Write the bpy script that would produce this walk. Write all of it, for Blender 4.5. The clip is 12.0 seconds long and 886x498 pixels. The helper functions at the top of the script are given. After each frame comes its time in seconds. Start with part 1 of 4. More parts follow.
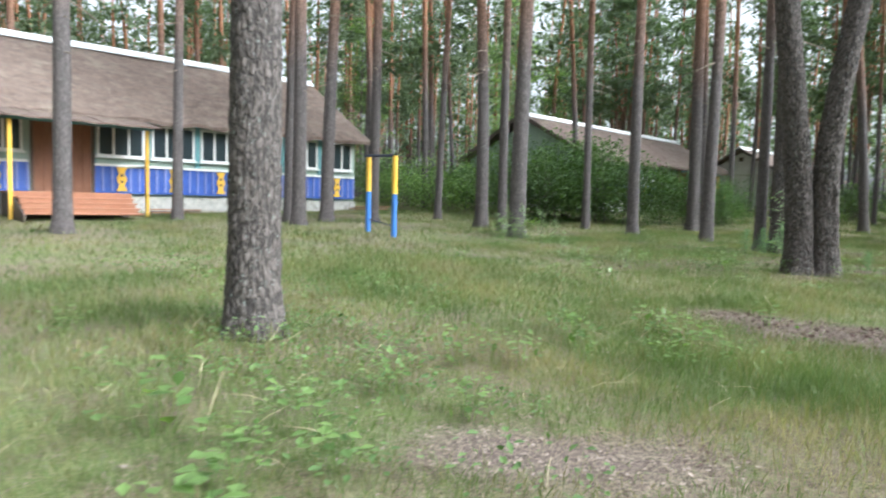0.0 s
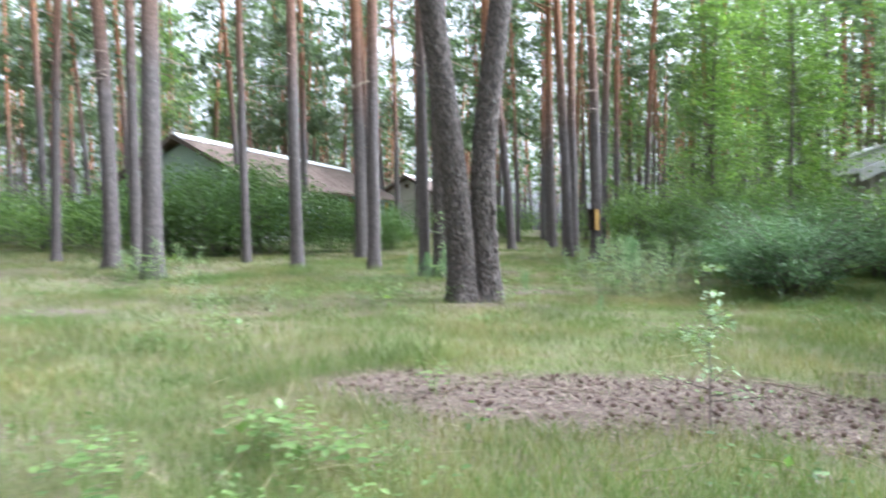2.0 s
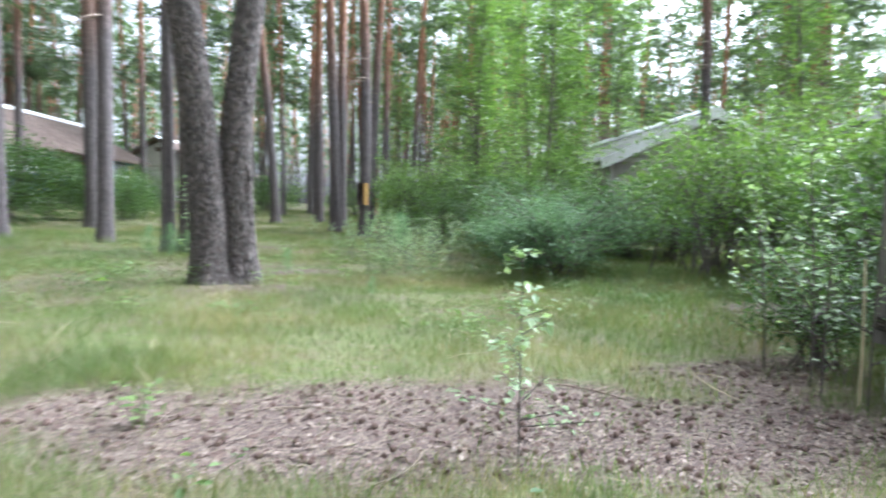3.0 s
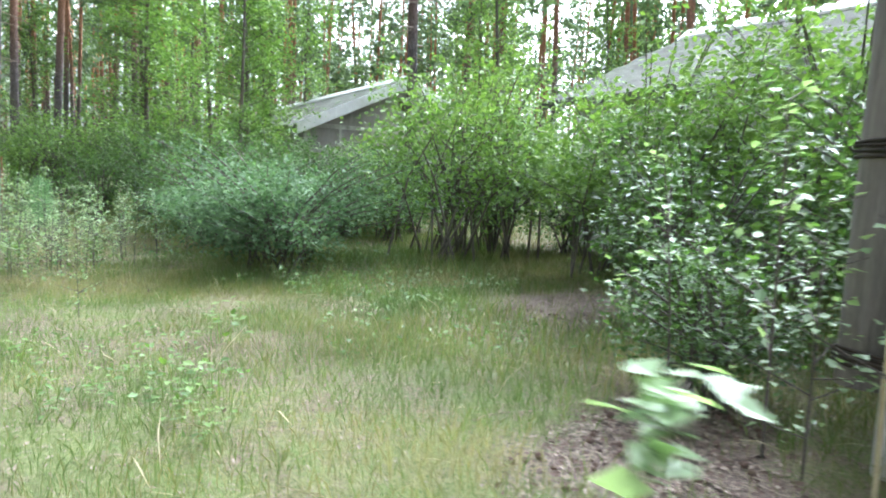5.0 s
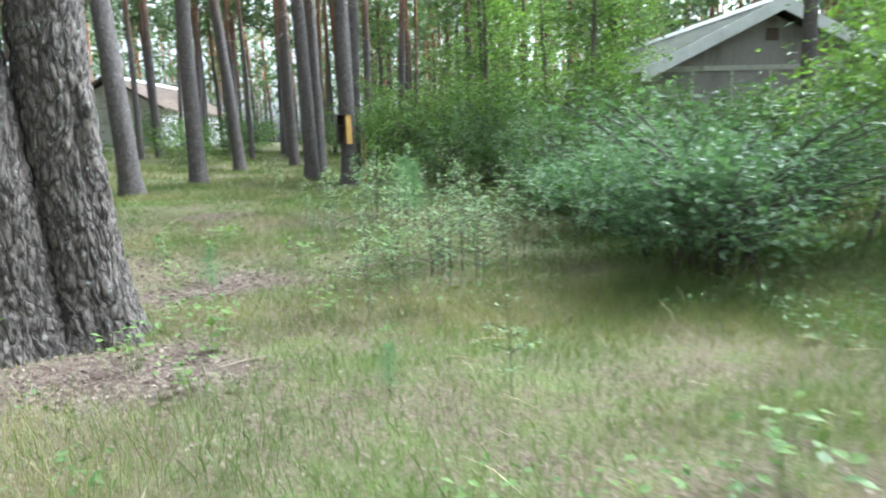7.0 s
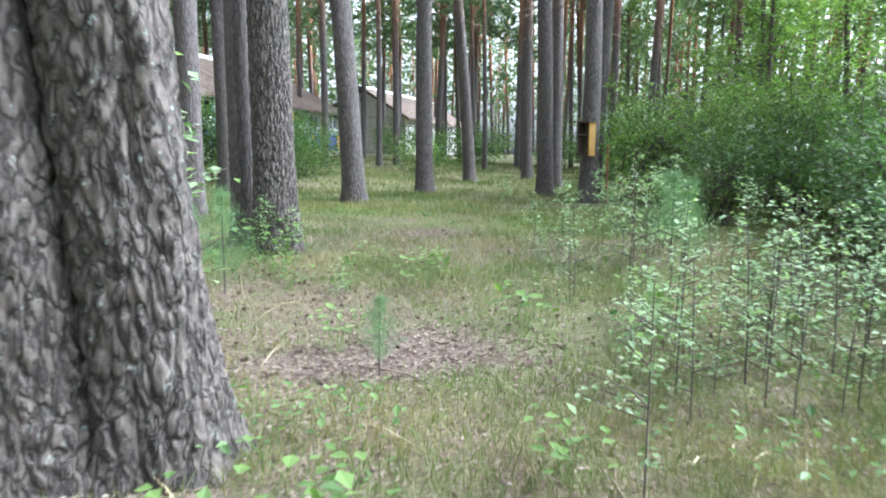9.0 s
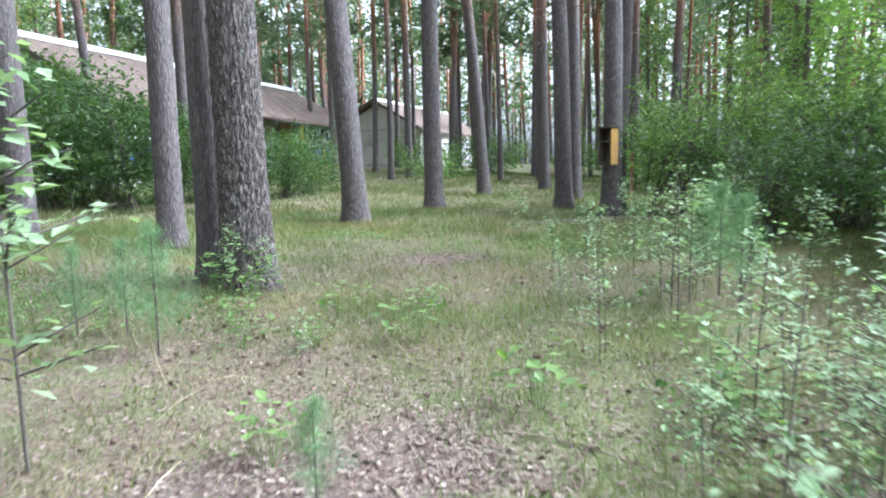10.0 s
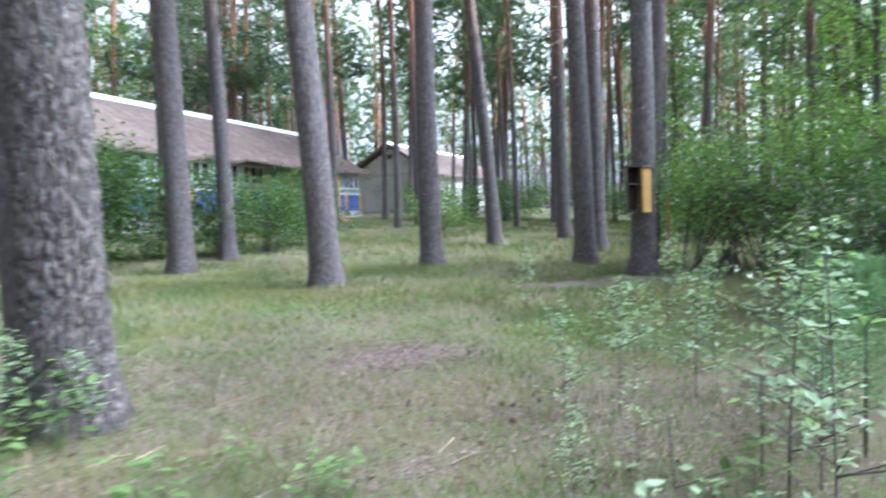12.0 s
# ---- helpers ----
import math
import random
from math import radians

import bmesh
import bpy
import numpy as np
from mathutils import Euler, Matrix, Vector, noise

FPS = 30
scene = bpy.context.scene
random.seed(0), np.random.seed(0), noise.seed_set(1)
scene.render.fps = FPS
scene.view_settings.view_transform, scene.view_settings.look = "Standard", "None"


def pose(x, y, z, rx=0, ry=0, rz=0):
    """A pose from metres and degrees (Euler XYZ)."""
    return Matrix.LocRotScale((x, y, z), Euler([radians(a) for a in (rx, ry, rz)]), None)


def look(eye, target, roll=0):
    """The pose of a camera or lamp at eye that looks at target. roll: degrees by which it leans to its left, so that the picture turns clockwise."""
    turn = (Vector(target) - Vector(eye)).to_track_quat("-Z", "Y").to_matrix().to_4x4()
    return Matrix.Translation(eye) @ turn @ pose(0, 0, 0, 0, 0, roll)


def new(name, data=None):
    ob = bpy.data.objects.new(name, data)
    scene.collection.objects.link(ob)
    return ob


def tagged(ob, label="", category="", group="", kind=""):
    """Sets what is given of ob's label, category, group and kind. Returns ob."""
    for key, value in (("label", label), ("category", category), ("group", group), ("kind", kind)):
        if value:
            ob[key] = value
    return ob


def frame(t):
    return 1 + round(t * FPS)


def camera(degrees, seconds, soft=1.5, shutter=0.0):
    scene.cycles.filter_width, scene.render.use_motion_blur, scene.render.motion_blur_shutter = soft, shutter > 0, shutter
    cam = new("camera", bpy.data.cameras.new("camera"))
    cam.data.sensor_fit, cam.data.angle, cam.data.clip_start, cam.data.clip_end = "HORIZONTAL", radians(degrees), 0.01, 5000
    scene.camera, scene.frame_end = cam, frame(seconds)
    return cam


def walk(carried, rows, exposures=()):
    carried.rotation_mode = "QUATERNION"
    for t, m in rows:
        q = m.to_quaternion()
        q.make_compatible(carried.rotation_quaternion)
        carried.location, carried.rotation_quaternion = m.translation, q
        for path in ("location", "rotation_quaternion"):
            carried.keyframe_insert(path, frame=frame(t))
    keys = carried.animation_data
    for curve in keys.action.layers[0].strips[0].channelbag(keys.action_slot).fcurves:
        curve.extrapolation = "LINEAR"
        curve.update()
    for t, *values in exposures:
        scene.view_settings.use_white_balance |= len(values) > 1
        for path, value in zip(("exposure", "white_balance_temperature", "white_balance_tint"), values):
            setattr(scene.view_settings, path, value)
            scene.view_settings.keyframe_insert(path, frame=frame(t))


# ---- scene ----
cam = camera(67.6, 12.0, soft=1.9, shutter=0.4)
PATH = [
    (0, (-1.206, -4.27, 1.236), (-1.518, -2.3, 1.091), 1.5),
    (0.5, (-1.181, -3.721, 1.18), (-1.273, -1.725, 1.094), 1.6),
    (1, (-0.921, -2.967, 1.224), (-0.8, -0.971, 1.174), -0.5),
    (1.5, (-0.62, -2.32, 1.24), (-0.34, -0.34, 1.245), -1.9),
    (2, (-0.333, -1.692, 1.229), (0.278, 0.211, 1.178), -0.9),
    (2.5, (0.014, -1.098, 1.183), (0.934, 0.669, 1.007), 0.6),
    (3, (0.277, -0.54, 1.188), (1.5, 1.037, 1.062), 1.1),
    (3.5, (0.58, 0.007, 1.183), (2.148, 1.238, 1.018), 1.4),
    (3.7, (0.772, 0.21, 1.164), (2.397, 1.37, 1.045), 2.1),
    (5.3, (1.941, 1.969, 1.193), (3.759, 2.775, 0.986), 2.3),
    (5.5, (2.068, 2.229, 1.223), (3.825, 3.141, 0.936), 1.7),
    (6, (2.358, 2.814, 1.259), (3.955, 3.994, 1.022), -0.2),
    (6.5, (2.596, 3.369, 1.298), (3.956, 4.805, 1.005), -1.4),
    (7, (2.919, 3.951, 1.319), (4.158, 5.485, 0.985), -1.8),
    (7.5, (3.234, 4.67, 1.289), (4.213, 6.39, 1.004), -2.3),
    (7.7, (3.3, 4.859, 1.278), (4.203, 6.62, 0.995), -1.9),
    (9.3, (4.166, 6.412, 1.202), (4.816, 8.285, 0.934), 0.3),
    (9.5, (4.247, 6.613, 1.2), (4.927, 8.479, 0.969), -0.2),
    (10, (4.629, 7.228, 1.259), (5.232, 9.118, 1.011), -1.3),
    (10.5, (4.892, 7.849, 1.319), (5.415, 9.768, 1.109), -2.0),
    (11, (5.32, 8.488, 1.301), (5.737, 10.436, 1.124), -2.4),
    (11.5, (5.584, 9.077, 1.341), (5.895, 11.047, 1.194), -2.9),
    (12, (5.937, 9.566, 1.342), (6.479, 11.488, 1.228), -1.9),
]
EXPOSURES = [(0, 1.92, 5750, 4), (1.5, 2.41, 5570, 10), (3.5, 2.68, 5430, 10), (5.5, 2.88, 5530, 5), (7.5, 2.53, 5490, 1), (9.5, 2.61, 5390, 7), (12, 2.59, 5110, 12)]
walk(cam, [(t, look(eye, target, roll)) for t, eye, target, roll in PATH], EXPOSURES)

# ---- world and light ----
SUN_ELEV, SUN_AZ = radians(42), radians(105)  # azimuth clockwise from +y
world = bpy.data.worlds.new("world")
scene.world = world
world.use_nodes = True
wn = world.node_tree
wbg = wn.nodes["Background"]
sky = wn.nodes.new("ShaderNodeTexSky")
sky.sky_type, sky.sun_disc = "NISHITA", False
sky.sun_elevation, sky.sun_rotation = SUN_ELEV, SUN_AZ
sky.air_density, sky.dust_density, sky.ozone_density = 0.55, 7.0, 0.3
veil = wn.nodes.new("ShaderNodeHueSaturation")  # thin high cloud
veil.inputs["Saturation"].default_value = 0.08
wn.links.new(sky.outputs[0], veil.inputs["Color"])
wn.links.new(veil.outputs[0], wbg.inputs[0])
wbg.inputs[1].default_value = 0.15
sun = new("sun", bpy.data.lights.new("sun", "SUN"))
sun.data.energy, sun.data.angle, sun.data.color = 0.7, radians(20), (1.0, 0.96, 0.88)
sd = Vector((math.sin(SUN_AZ) * math.cos(SUN_ELEV), math.cos(SUN_AZ) * math.cos(SUN_ELEV), math.sin(SUN_ELEV)))
sun.matrix_world = look(sd * 100, (0, 0, 0))


# ---- materials ----
def nodes_of(name):
    m = bpy.data.materials.new(name)
    m.use_nodes = True
    return m, m.node_tree, m.node_tree.nodes["Principled BSDF"]


def add(nt, kind, **sets):
    n = nt.nodes.new(kind)
    for k, v in sets.items():
        n.inputs[k].default_value = v
    return n


def coords(nt, scale=(1, 1, 1), space="Object"):
    tc = nt.nodes.new("ShaderNodeTexCoord")
    mp = nt.nodes.new("ShaderNodeMapping")
    mp.inputs["Scale"].default_value = scale
    nt.links.new(tc.outputs[space], mp.inputs["Vector"])
    return mp.outputs["Vector"]


def ramp(nt, fac, stops):
    r = nt.nodes.new("ShaderNodeValToRGB")
    e = r.color_ramp.elements
    while len(e) < len(stops):
        e.new(0.5)
    for k, (p, c) in enumerate(stops):
        e[k].position, e[k].color = p, (*c, 1)
    nt.links.new(fac, r.inputs[0])
    return r.outputs[0]


def noise_tex(nt, vec, scale, detail=5, rough=0.6):
    n = add(nt, "ShaderNodeTexNoise", Scale=scale, Detail=detail, Roughness=rough)
    nt.links.new(vec, n.inputs["Vector"])
    return n.outputs["Fac"]


def mix(nt, fac, a, b, mode="MIX"):
    n = nt.nodes.new("ShaderNodeMix")
    n.data_type, n.blend_type = "RGBA", mode
    for sock, v in ((n.inputs[0], fac), (n.inputs[6], a), (n.inputs[7], b)):
        if isinstance(v, (int, float)):
            sock.default_value = v
        elif isinstance(v, tuple):
            sock.default_value = (*v, 1)
        else:
            nt.links.new(v, sock)
    return n.outputs[2]


def bump(nt, bsdf, height, strength=0.5, dist=0.01):
    b = add(nt, "ShaderNodeBump", Strength=strength, Distance=dist)
    nt.links.new(height, b.inputs["Height"])
    nt.links.new(b.outputs[0], bsdf.inputs["Normal"])


def surface(name, dark, light, scale=8.0, stretch=(1, 1, 1), rough=0.8, relief=0.4, dist=0.005, stain=None, metal=0.0):
    """A painted or raw surface: grain at two scales, some relief, a stain colour."""
    m, nt, b = nodes_of(name)
    v = coords(nt, stretch)
    n1 = noise_tex(nt, v, scale)
    n2 = noise_tex(nt, v, scale * 7, 3)
    c = ramp(nt, n1, [(0.3, dark), (0.7, light)])
    c = mix(nt, 0.35, c, ramp(nt, n2, [(0.35, dark), (0.65, light)]))
    if stain:
        n3 = noise_tex(nt, v, scale * 0.35, 6, 0.7)
        f = ramp(nt, n3, [(0.52, (0, 0, 0)), (0.68, (0.8, 0.8, 0.8))])
        c = mix(nt, f, c, stain)
    nt.links.new(c, b.inputs["Base Color"])
    b.inputs["Roughness"].default_value, b.inputs["Metallic"].default_value = rough, metal
    bump(nt, b, n2, relief, dist)
    return m


def leaf_material(name, dark, light, through_col, gloss=0.45, straw=None):
    """Leaves or blades: colour by island, some light passing through."""
    m, nt, b = nodes_of(name)
    g = nt.nodes.new("ShaderNodeNewGeometry")
    stops = [(0.0, dark), (0.7, light)]
    if straw:
        stops = [(0.0, dark), (0.44, light), (0.66, straw[0]), (1.0, straw[1])]
    v = coords(nt)
    big = noise_tex(nt, v, 0.8, 3)
    pick = g.outputs["Random Per Island"]
    if straw:
        pick = mix(nt, 0.5, pick, ramp(nt, noise_tex(nt, v, 0.55, 4), [(0.36, (0, 0, 0)), (0.64, (1, 1, 1))]))
    c = ramp(nt, pick, stops)
    c = mix(nt, 1.0, c, ramp(nt, big, [(0.3, (0.7, 0.72, 0.7)), (0.7, (1.2, 1.15, 1.0))]), "MULTIPLY")
    nt.links.new(c, b.inputs["Base Color"])
    b.inputs["Roughness"].default_value = gloss
    tr = nt.nodes.new("ShaderNodeBsdfTranslucent")
    tc = mix(nt, 1.0, c, through_col, "MULTIPLY")
    nt.links.new(tc, tr.inputs[0])
    ms = add(nt, "ShaderNodeMixShader", Fac=0.48)
    nt.links.new(b.outputs[0], ms.inputs[1])
    nt.links.new(tr.outputs[0], ms.inputs[2])
    nt.links.new(ms.outputs[0], nt.nodes["Material Output"].inputs[0])
    return m


def bark_material(name, low_dark, low_light, high_dark, high_light, z0, z1, lichen=(0.33, 0.37, 0.32), size=17.0, tall=0.26):
    """Pine bark: grey plates below, thin orange bark above z0..z1, pale lichen spots."""
    m, nt, b = nodes_of(name)
    v = coords(nt, (1, 1, tall))
    warp = add(nt, "ShaderNodeTexNoise", Scale=9.0, Detail=5.0)
    nt.links.new(v, warp.inputs["Vector"])
    vv = mix(nt, 0.11, v, warp.outputs["Color"], "LINEAR_LIGHT")
    vo = add(nt, "ShaderNodeTexVoronoi", Scale=size)
    vo.feature = "DISTANCE_TO_EDGE"
    nt.links.new(vv, vo.inputs["Vector"])
    plate = ramp(nt, vo.outputs["Distance"], [(0.0, (0.0, 0.0, 0.0)), (0.2, (1, 1, 1))])
    n2 = noise_tex(nt, v, 40, 5, 0.7)
    low = mix(nt, plate, low_dark, ramp(nt, n2, [(0.3, low_dark), (0.7, low_light)]))
    sp = noise_tex(nt, coords(nt, (1, 1, 0.7)), 24, 6, 0.7)
    low = mix(nt, ramp(nt, sp, [(0.61, (0, 0, 0)), (0.69, (0.7, 0.7, 0.7))]), low, lichen)
    high = mix(nt, plate, high_dark, ramp(nt, n2, [(0.3, high_dark), (0.7, high_light)]))
    sep = nt.nodes.new("ShaderNodeSeparateXYZ")
    nt.links.new(coords(nt), sep.inputs[0])
    mr = add(nt, "ShaderNodeMapRange")
    mr.inputs["From Min"].default_value, mr.inputs["From Max"].default_value = z0, z1
    nt.links.new(sep.outputs[2], mr.inputs[0])
    nt.links.new(mix(nt, mr.outputs[0], low, high), b.inputs["Base Color"])
    b.inputs["Roughness"].default_value = 0.9
    hgt = mix(nt, 0.3, plate, n2)
    bump(nt, b, hgt, 0.7, 0.018)
    return m


M_BARK = bark_material("pine_bark", (0.058, 0.049, 0.048), (0.17, 0.143, 0.14), (0.16, 0.07, 0.035), (0.42, 0.2, 0.1), 5.0, 10.0)
M_BARK_OLD = bark_material("old_pine_bark", (0.028, 0.023, 0.021), (0.19, 0.158, 0.142), (0.16, 0.08, 0.045), (0.4, 0.21, 0.12), 6.0, 11.0, (0.36, 0.42, 0.38), 18.0, 0.36)
M_STEM = surface("stem_bark", (0.05, 0.045, 0.035), (0.14, 0.12, 0.1), 20, rough=0.9)
M_NEEDLE = leaf_material("pine_needles", (0.066, 0.094, 0.06), (0.145, 0.186, 0.118), (0.8, 1.0, 0.5), 0.5)
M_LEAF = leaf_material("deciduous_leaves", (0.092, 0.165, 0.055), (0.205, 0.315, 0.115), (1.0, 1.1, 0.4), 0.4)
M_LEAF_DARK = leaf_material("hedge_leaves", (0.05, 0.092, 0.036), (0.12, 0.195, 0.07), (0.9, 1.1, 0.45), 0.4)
M_LEAF_BLUE = leaf_material("shrub_leaves", (0.075, 0.135, 0.075), (0.16, 0.25, 0.14), (0.85, 1.0, 0.6), 0.55)
M_LEAF_PALE = leaf_material("sapling_leaves", (0.17, 0.27, 0.14), (0.36, 0.47, 0.32), (0.9, 1.0, 0.5), 0.45)
M_GRASS = leaf_material("grass_blades", (0.078, 0.126, 0.04), (0.135, 0.198, 0.062), (0.9, 1.0, 0.55), 0.5,
                        straw=((0.22, 0.21, 0.1), (0.34, 0.285, 0.19)))
M_SEEDLING = leaf_material("seedling_needles", (0.12, 0.21, 0.11), (0.2, 0.33, 0.18), (0.9, 1.0, 0.6), 0.5)
M_HERB = leaf_material("herb_leaves", (0.075, 0.14, 0.05), (0.17, 0.27, 0.11), (0.95, 1.05, 0.5), 0.5)
M_SLAT = surface("pale_blue_paint", (0.13, 0.17, 0.42), (0.24, 0.28, 0.55), 3, rough=0.6, stain=(0.3, 0.32, 0.45))
M_LITTER = surface("pine_litter", (0.055, 0.035, 0.028), (0.18, 0.12, 0.095), 30, rough=0.95)
M_TWIG = surface("dead_twig", (0.095, 0.07, 0.052), (0.31, 0.25, 0.19), 20, rough=0.9)
M_CHIP = surface("pale_bark_chip", (0.15, 0.115, 0.095), (0.38, 0.31, 0.26), 15, rough=0.9)
M_STRAW = surface("dry_straw", (0.3, 0.25, 0.14), (0.5, 0.44, 0.28), 10, rough=0.8)
M_BLUE = surface("blue_paint", (0.03, 0.07, 0.3), (0.05, 0.12, 0.45), 3, rough=0.55, stain=(0.1, 0.14, 0.3))
M_POLE_BLUE = surface("pole_blue_paint", (0.04, 0.14, 0.45), (0.07, 0.22, 0.6), 4, rough=0.5, stain=(0.05, 0.12, 0.3))
M_YELLOW = surface("yellow_paint", (0.65, 0.36, 0.03), (0.8, 0.5, 0.06), 3, rough=0.55, stain=(0.45, 0.28, 0.06))
M_OCHRE = surface("ochre_paint", (0.34, 0.19, 0.045), (0.5, 0.3, 0.08), 4, rough=0.65, stain=(0.3, 0.18, 0.06))
M_WHITE = surface("white_paint", (0.62, 0.62, 0.6), (0.8, 0.8, 0.78), 3, rough=0.6, stain=(0.5, 0.49, 0.45))
M_TEAL = surface("teal_paint", (0.08, 0.2, 0.22), (0.14, 0.3, 0.31), 3, rough=0.6, stain=(0.2, 0.26, 0.25))
M_GREENWALL = surface("pale_green_plaster", (0.28, 0.36, 0.31), (0.4, 0.47, 0.41), 2, rough=0.85, stain=(0.25, 0.28, 0.24))
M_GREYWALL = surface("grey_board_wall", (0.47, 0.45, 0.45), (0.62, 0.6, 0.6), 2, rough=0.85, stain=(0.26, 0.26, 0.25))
# Darker copy of the grey wall: tree shade put into its colour.
M_SHADEWALL = surface("shaded_grey_boards", (0.2, 0.185, 0.18), (0.33, 0.305, 0.3), 3, (1, 1, 0.3), rough=0.9, stain=(0.15, 0.14, 0.13))
M_CONCRETE = surface("old_concrete", (0.34, 0.33, 0.3), (0.54, 0.52, 0.49), 7, rough=0.9, stain=(0.16, 0.16, 0.135))
M_ROOF = surface("weathered_roof_shingle", (0.07, 0.05, 0.042), (0.175, 0.124, 0.1), 3.5, (1, 1, 1), 0.95, 0.8, 0.02, stain=(0.2, 0.16, 0.13))
M_MOSSROOF = surface("mossy_roof", (0.052, 0.056, 0.041), (0.115, 0.115, 0.096), 3.5, rough=0.95, relief=0.8, dist=0.02, stain=(0.085, 0.12, 0.04))
M_RIDGE = surface("pale_ridge_metal", (0.6, 0.6, 0.62), (0.8, 0.8, 0.82), 2, rough=0.5, stain=(0.45, 0.44, 0.42))
M_ORANGE = surface("orange_wood", (0.21, 0.085, 0.045), (0.34, 0.15, 0.08), 4, (1, 1, 6), 0.7, stain=(0.3, 0.15, 0.09))
# Brown wood darkened further: the porch's shade is in the colour.
M_DOOR = surface("shaded_brown_door_wood", (0.13, 0.055, 0.03), (0.24, 0.11, 0.06), 4, (6, 6, 0.7), 0.7, stain=(0.17, 0.09, 0.06))
M_DARKWOOD = surface("dark_weathered_wood", (0.05, 0.04, 0.033), (0.13, 0.1, 0.08), 6, (4, 4, 0.6), 0.9)
M_POLEWOOD = surface("grey_pole_wood", (0.09, 0.08, 0.075), (0.21, 0.19, 0.17), 6, (6, 6, 0.5), 0.9)
M_WIRE = surface("rusty_dark_wire", (0.02, 0.018, 0.016), (0.06, 0.045, 0.035), 12, rough=0.7, metal=0.5)
M_DARKMETAL = surface("dark_blue_metal", (0.025, 0.03, 0.06), (0.06, 0.07, 0.12), 5, rough=0.5, metal=0.3)

M_GLASS, _nt, _b = nodes_of("window_glass")
_b.inputs["Base Color"].default_value = (0.03, 0.04, 0.045, 1)
_b.inputs["Roughness"].default_value = 0.06
_b.inputs["Specular IOR Level"].default_value = 0.7


def ground_material():
    m, nt, b = nodes_of("forest_floor")
    v = coords(nt)
    n1, n2, n3 = noise_tex(nt, v, 0.35, 6), noise_tex(nt, v, 3.0, 6, 0.7), noise_tex(nt, v, 45, 5, 0.7)
    n4 = noise_tex(nt, coords(nt, (1, 1, 1)), 120, 3, 0.8)
    soil = ramp(nt, mix(nt, 0.5, n3, n4), [(0.36, (0.03, 0.022, 0.014)), (0.5, (0.15, 0.115, 0.07)), (0.66, (0.32, 0.26, 0.19))])
    moss = ramp(nt, mix(nt, 0.5, n3, n4), [(0.36, (0.03, 0.042, 0.012)), (0.5, (0.13, 0.155, 0.045)), (0.66, (0.24, 0.24, 0.125))])
    f = mix(nt, 0.5, n1, n2)
    c = mix(nt, ramp(nt, f, [(0.44, (0, 0, 0)), (0.54, (1, 1, 1))]), moss, soil)
    at = nt.nodes.new("ShaderNodeAttribute")
    at.attribute_name = "bare"
    bare = ramp(nt, mix(nt, 0.5, n3, n4), [(0.37, (0.025, 0.018, 0.015)), (0.5, (0.12, 0.086, 0.07)), (0.65, (0.36, 0.28, 0.23))])
    c = mix(nt, at.outputs["Fac"], c, bare)
    nt.links.new(c, b.inputs["Base Color"])
    b.inputs["Roughness"].default_value = 0.95
    bump(nt, b, mix(nt, 0.6, n2, mix(nt, 0.5, n3, n4)), 1.0, 0.04)
    return m


M_GROUND = ground_material()


# ---- mesh helpers ----
def mesh_np(name, verts, faces, smooth=False):
    """A mesh from arrays: verts (n, 3) and faces (m, 3 or 4)."""
    me = bpy.data.meshes.new(name)
    verts, faces = np.asarray(verts, dtype=np.float32), np.asarray(faces, dtype=np.int32)
    k = faces.shape[1]
    me.vertices.add(len(verts))
    me.vertices.foreach_set("co", verts.ravel())
    me.loops.add(faces.size)
    me.loops.foreach_set("vertex_index", faces.ravel())
    me.polygons.add(len(faces))
    me.polygons.foreach_set("loop_start", np.arange(0, faces.size, k, dtype=np.int32))
    me.update(calc_edges=True)
    me.polygons.foreach_set("use_smooth", np.full(len(faces), smooth))
    return me


def put(name, me, material, parent=None, m=None, label=""):
    ob = new(name, me)
    if not me.materials:
        me.materials.append(material)
    if parent is not None:
        ob.parent = parent
    if m is not None:
        ob.matrix_basis = m
    if label:
        ob["label"] = label
    return ob


def part(name, bm, material, parent, label="", bevel=0.0):
    """Links a bmesh as one mesh object under a thing or part."""
    if bevel:
        bmesh.ops.bevel(bm, geom=list(bm.edges), offset=bevel, segments=1, affect="EDGES")
    me = bpy.data.meshes.new(name)
    bm.to_mesh(me)
    bm.free()
    return put(name, me, material, parent, label=label)


def box(x0, x1, y0, y1, z0, z1, bm=None):
    bm = bm or bmesh.new()
    v = [bm.verts.new((x, y, z)) for z in (z0, z1) for x, y in ((x0, y0), (x1, y0), (x1, y1), (x0, y1))]
    for f in ((3, 2, 1, 0), (4, 5, 6, 7), (0, 1, 5, 4), (1, 2, 6, 5), (2, 3, 7, 6), (3, 0, 4, 7)):
        bm.faces.new([v[i] for i in f])
    return bm


def prism(profile, y0, y1):
    """A prism of an x-z outline between y0 and y1."""
    bm = bmesh.new()
    a = [bm.verts.new((x, y0, z)) for x, z in profile]
    c = [bm.verts.new((x, y1, z)) for x, z in profile]
    bm.faces.new(a)
    bm.faces.new(c[::-1])
    for i in range(len(a)):
        j = (i + 1) % len(a)
        bm.faces.new((a[j], a[i], c[i], c[j]))
    bmesh.ops.recalc_face_normals(bm, faces=bm.faces)
    return bm


